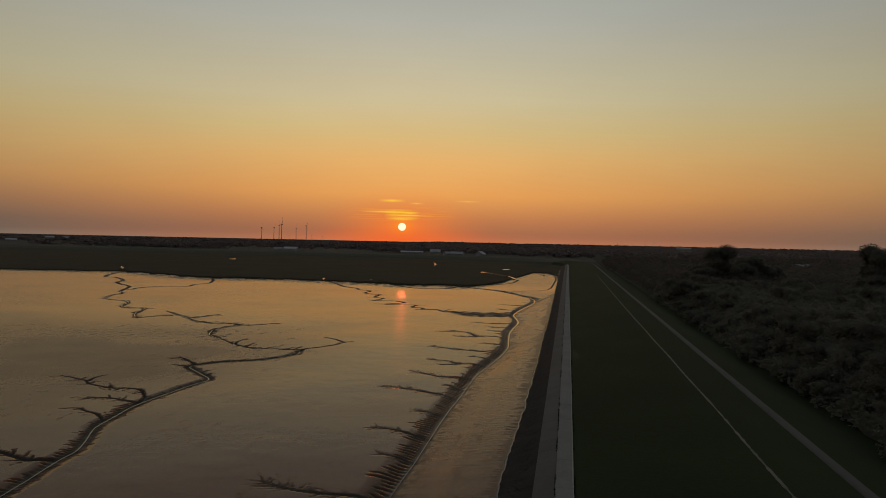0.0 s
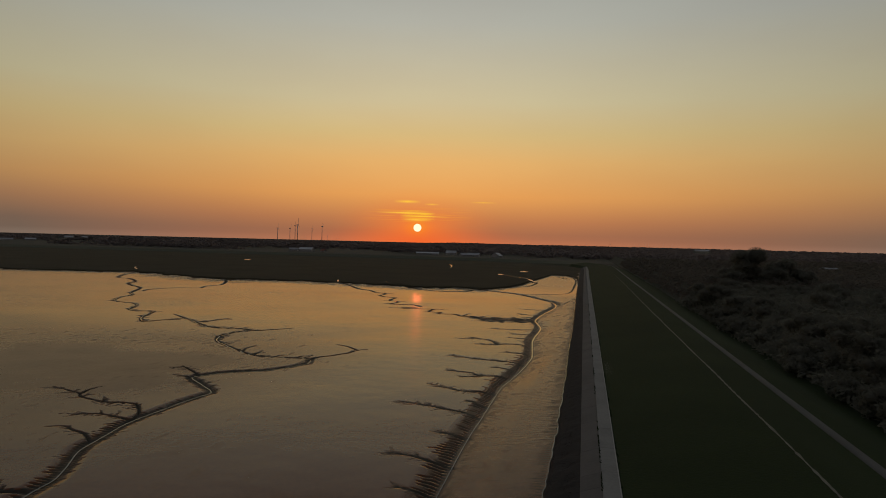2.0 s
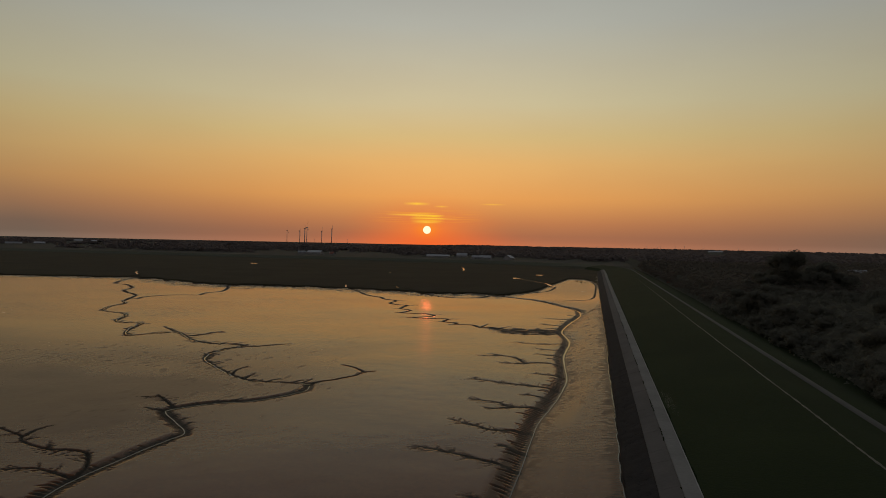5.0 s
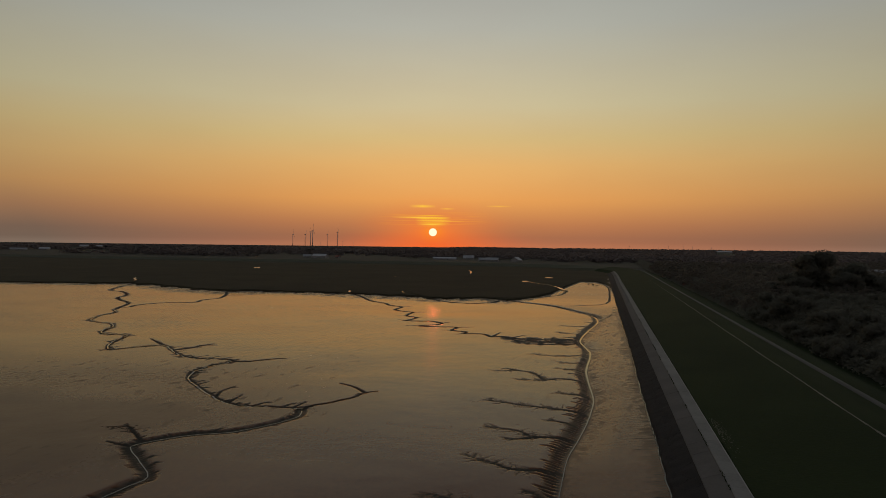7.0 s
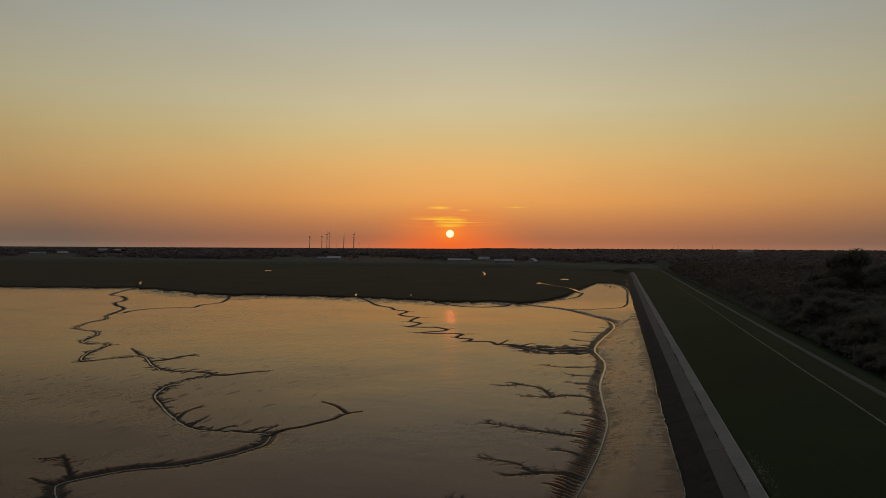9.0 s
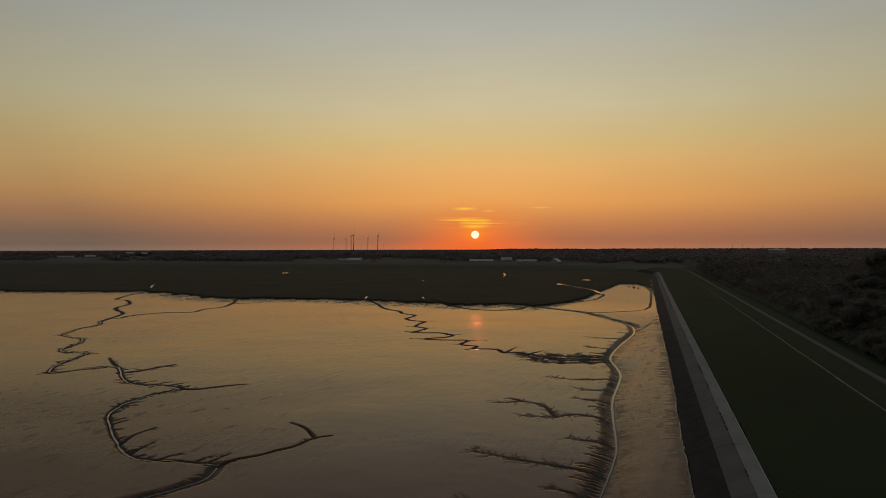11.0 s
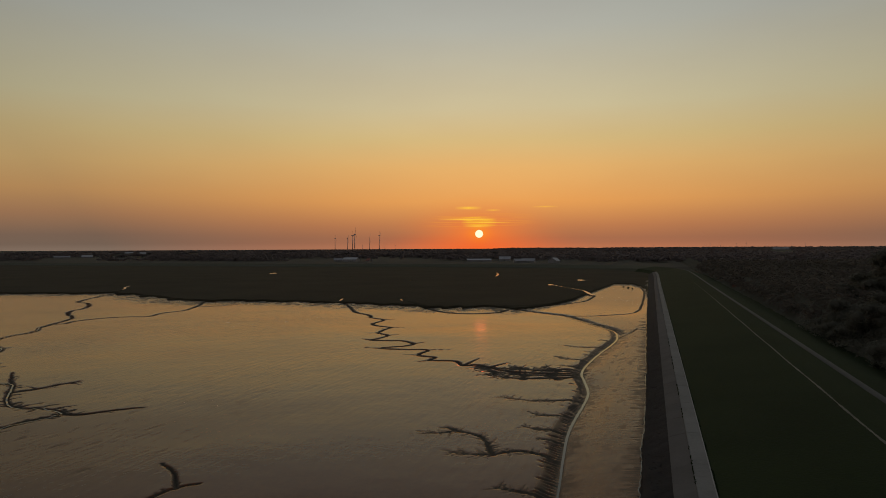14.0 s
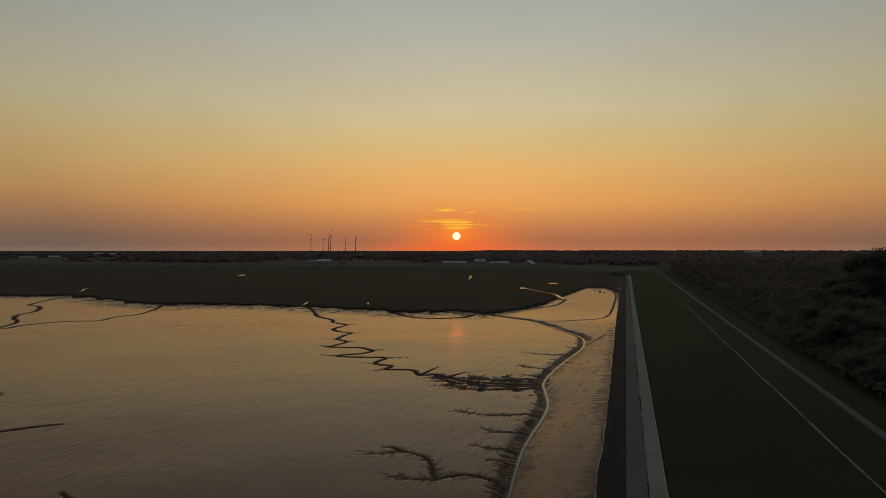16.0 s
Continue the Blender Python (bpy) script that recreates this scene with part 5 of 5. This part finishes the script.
# ------------------------------------------------------------------ wind turbines
def turbine(hub_h, blade, turn):
    root = new("wind_turbine")
    tagged(root, "slim pale wind turbine dark against the evening sky", "wind turbine", "distant wind turbines")
    bm = bmesh.new()
    bmesh.ops.create_cone(bm, cap_ends=True, segments=12, radius1=hub_h * 0.026, radius2=hub_h * 0.014, depth=hub_h,
                          matrix=Matrix.Translation((0, 0, hub_h / 2)))
    part("tower", bm, M_TURB, root, smooth=True)
    bm = bmesh.new()
    k = hub_h * 0.02
    box(bm, -k, k, -k * 2.6, k * 3.4, hub_h - k, hub_h + k * 1.3)
    bmesh.ops.bevel(bm, geom=bm.edges[:], offset=k * 0.35, segments=2, affect="EDGES")
    part("nacelle", bm, M_TURB, root)
    bm = bmesh.new()
    bmesh.ops.create_uvsphere(bm, u_segments=10, v_segments=6, radius=k * 1.1, matrix=Matrix.Translation((0, -k * 3.0, hub_h)))
    part("hub", bm, M_TURB, root, smooth=True)
    for i in range(3):
        a = radians(turn + 120 * i)
        bm = bmesh.new()
        rows = []
        for f, w in ((0.0, 0.035), (0.2, 0.075), (0.6, 0.045), (1.0, 0.012)):
            r = k * 0.8 + f * blade
            rows.append([bm.verts.new((math.sin(a) * r + math.cos(a) * sx * w * blade, -k * 3.0 + sy * 0.012 * blade, hub_h + math.cos(a) * r - math.sin(a) * sx * w * blade))
                         for sx, sy in ((-0.3, 0), (0.2, 1), (0.7, 0), (0.2, -1))])
        for ra, rb in zip(rows, rows[1:]):
            for j in range(4):
                bm.faces.new((ra[j], ra[(j + 1) % 4], rb[(j + 1) % 4], rb[j]))
        part("blade", bm, M_TURB, root)
    return root


def place_turbine(az, top_el, dist, turn):
    x, y = 4 + dist * math.sin(radians(az)), 129 + dist * math.cos(radians(az))
    g = 15.5
    hub_h = 32.4 + dist * math.tan(radians(top_el)) - g
    t_ob = turbine(hub_h * 0.94, hub_h * 0.42, turn)
    t_ob.matrix_basis = pose(x, y, g, 0, 0, -az + 74 + (turn % 17) * 0.8)


for k, (az, el) in enumerate(((-26.5, 0.82), (-25.47, 0.82), (-25.04, 1.06), (-24.85, 1.16), (-23.62, 0.83), (-22.77, 1.07), (-22.3, 0.22), (-21.4, 0.14), (-24.2, 0.16))):
    place_turbine(az, el, 4600, 37 * k)
for k, (az, el) in enumerate(((0.18, 0.03), (1.02, 0.03), (2.19, 0.1), (4.18, 0.06), (4.55, 0.12), (5.03, 0.1), (5.3, 0.12), (6.45, 0.15), (7.16, 0.17), (8.61, 0.08),
                              (10.34, 0.05), (11.24, 0.1), (14.16, 0.05))):
    place_turbine(az, el, 4650, 53 * k)

# ------------------------------------------------------------------ stones, slabs and tufts of the sea wall
sr = np.random.RandomState(9)
ico = bmesh.new()
bmesh.ops.create_icosphere(ico, subdivisions=1, radius=1.0)
iv = np.array([v.co[:] for v in ico.verts])
ifc = np.array([[v.index for v in f.verts] for f in ico.faces])
ico.free()
SV, SF = [], []
for k in range(4200):
    y = 60 + 340 * sr.uniform() ** 1.4
    o = sr.uniform(-8.7, -4.6)
    z = 1.95 + (o + 7.3) / 2.9 * 1.33 if o > -7.3 else 1.07 + (o + 8.9) / 1.6 * 0.88
    s = sr.uniform(0.07, 0.17)
    q = Euler((sr.uniform(-0.3, 0.3), sr.uniform(0.25, 0.5), sr.uniform(0, 6.28))).to_matrix()
    shape = iv * sr.uniform(0.7, 1.2, (len(iv), 1)) * np.array([1.0, 0.9, 0.13]) * s
    SV.append(shape @ np.array(q) + np.array([8.85 + o, y, z + s * 0.02]))
    SF.append(ifc + k * len(iv))
stones = mesh_object("rubble_stones", np.concatenate(SV), np.concatenate(SF), M_RUBBLE, smooth=False)
tagged(stones, "loose dark basalt stones on the rubble slope", "stones", kind="stuff")


def slab_run(name, label, category, mat, prof, length, y0, y1, thick):
    root = new(name)
    root.matrix_basis = Matrix.Translation((8.85, 0, 0))
    tagged(root, label, category, kind="structure")
    bm = bmesh.new()
    (o0, z0), (o1, z1) = prof
    g = 0.008
    v = [bm.verts.new(p) for p in ((o0, g, z0), (o1, g, z1), (o1, length - g, z1), (o0, length - g, z0), (o0, g, z0 - thick), (o1, g, z1 - thick),
                                   (o1, length - g, z1 - thick), (o0, length - g, z0 - thick))]
    for f in ((0, 1, 2, 3), (7, 6, 5, 4), (0, 4, 5, 1), (1, 5, 6, 2), (2, 6, 7, 3), (3, 7, 4, 0)):
        bm.faces.new([v[i] for i in f])
    bmesh.ops.bevel(bm, geom=[e for e in bm.edges if e.verts[0].co.z > z0 - thick * 0.5 and e.verts[1].co.z > z0 - thick * 0.5], offset=0.01, segments=1, affect="EDGES")
    me = bpy.data.meshes.new("slab")
    bm.to_mesh(me)
    bm.free()
    me.materials.append(mat)
    n = int((y1 - y0) / length)
    for k in range(n):
        ob = new("slab", me)
        ob.parent = root
        ob.matrix_basis = pose(0, y0 + k * length, sr.uniform(-0.012, 0.012), sr.uniform(-0.05, 0.05), sr.uniform(-0.1, 0.1), 0)
    far_sel = (AXIS[:, 1] > y1 - 3) & (AXIS[:, 1] < 872)
    near_sel = (AXIS[:, 1] < y0 + 3) & (AXIS[:, 0] > 8)
    for sel in (far_sel, near_sel):
        rest = sweep("slab_run", [(o0, z0 - thick), (o0, z0 - 0.006), (o1, z1 - 0.006), (o1, z1 - thick)], mat, sel=sel, smooth=False)
        rest.parent = root
        rest.matrix_parent_inverse = root.matrix_basis.inverted()
    return root


slab_run("concrete_path", "pale concrete slab path on top of the sea wall", "path", M_CONC, ((-2.1, 4.26), (0.0, 4.26)), 5.0, 60, 420, 0.5)
slab_run("concrete_apron", "weathered grey concrete apron sloping to the rubble", "sea wall", M_APRON, ((-4.65, 3.30), (-2.12, 4.17)), 5.0, 60, 420, 0.5)


kerb = sweep("path_kerb", [(-0.16, 4.2), (-0.155, 4.285), (-0.01, 4.285), (0.0, 4.2)], M_KERB, sel=(AXIS[:, 1] < 872) & (AXIS[:, 0] > 0), smooth=False)
tagged(kerb, "narrow pale concrete kerb between path and turf", "kerb", kind="structure")

# ------------------------------------------------------------------ weeds in the joint of the sea wall, and a worn patch of turf
def tufts(name, places, label, seed, mat, size):
    """Small tufts of blades: every place (x, y, z) gets a few bent quads."""
    r = np.random.RandomState(seed)
    vs, fs = [], []
    for x, y, z in places:
        for _ in range(5):
            a, h, w = r.uniform(0, math.tau), size * r.uniform(0.5, 1.2), size * r.uniform(0.25, 0.5)
            ox, oy = r.uniform(-size, size) * 0.4, r.uniform(-size, size) * 0.7
            c, sn, lean = math.cos(a), math.sin(a), r.uniform(0.2, 0.7) * h
            i0 = len(vs)
            vs += [(x + ox - c * w, y + oy - sn * w, z), (x + ox + c * w, y + oy + sn * w, z),
                   (x + ox + c * w * 0.6 - sn * lean, y + oy + sn * w * 0.6 + c * lean, z + h), (x + ox - c * w * 0.6 - sn * lean, y + oy - sn * w * 0.6 + c * lean, z + h)]
            fs.append((i0, i0 + 1, i0 + 2, i0 + 3))
    return tagged(mesh_object(name, vs, fs, mat, smooth=False), label, "weeds", kind="stuff")


spots = []
for y in np.arange(60, 420, 0.35):
    if vnoise(y * 0.23, 1.0, 71) * 0.6 + vnoise(y * 1.1, 2.0, 72) * 0.4 > 0.58:
        spots.append((8.85 - 2.12 + sr.uniform(-0.06, 0.06), y, 4.14))
tufts("weeds", spots, "dark weeds growing in the joint of the sea wall", 73, M_GRASS, 0.17)
spots = []
for y in np.arange(60, 420, 0.3):
    if vnoise(y * 0.17, 4.0, 74) * 0.6 + vnoise(y * 0.9, 5.0, 75) * 0.4 > 0.55:
        spots.append((8.85 + sr.uniform(0.0, 0.25), y, 4.2))
tufts("grass_fringe", spots, "dark grass hanging over the path edge", 76, M_GRASS, 0.13)

pv, pf = [], []
for k in range(260):
    cx, cy = 9.4 + abs(sr.normal(0, 0.75)), sr.normal(166, 5.0)
    r0 = sr.uniform(0.03, 0.075)
    zz = 4.22 + (cx - 9.1) * 0.1018 + 0.035
    i0 = len(pv)
    n = 7
    for i in range(n):
        rr = r0 * sr.uniform(0.5, 1.2)
        pv.append((cx + rr * math.cos(i * math.tau / n), cy + 1.8 * rr * math.sin(i * math.tau / n), zz + (rr * math.cos(i * math.tau / n)) * 0.1))
    pf.append(tuple(range(i0, i0 + n)))
tagged(mesh_object("bare_ground", pv, pf, M_TRACK, smooth=False), "worn pale patch of bare turf beside the path", "bare ground", kind="stuff")

# grass hummocks left standing in the inlet
for cx, cy, rr in ((-14.5, 643, 1.3), (-11.2, 634, 0.8), (-18.5, 655, 0.7), (-45, 530, 0.9)):
    bm = bmesh.new()
    bmesh.ops.create_icosphere(bm, subdivisions=3, radius=1.0)
    for v in bm.verts:
        k = 0.8 + 0.5 * noise.noise(v.co * 2.3 + Vector((cx, cy, 0)))
        v.co = Vector((v.co.x * rr * k, v.co.y * rr * 2.2 * k, v.co.z * (0.5 + rr * 0.4) * k))
    me = bpy.data.meshes.new("hummock")
    bm.to_mesh(me)
    bm.free()
    me.materials.append(M_MARSH)
    hum = new("hummock", me)
    hum.location = (cx, cy, 0.1)
    tagged(hum, "small dark grass hummock standing in the mud", "hummock", "grass hummocks")
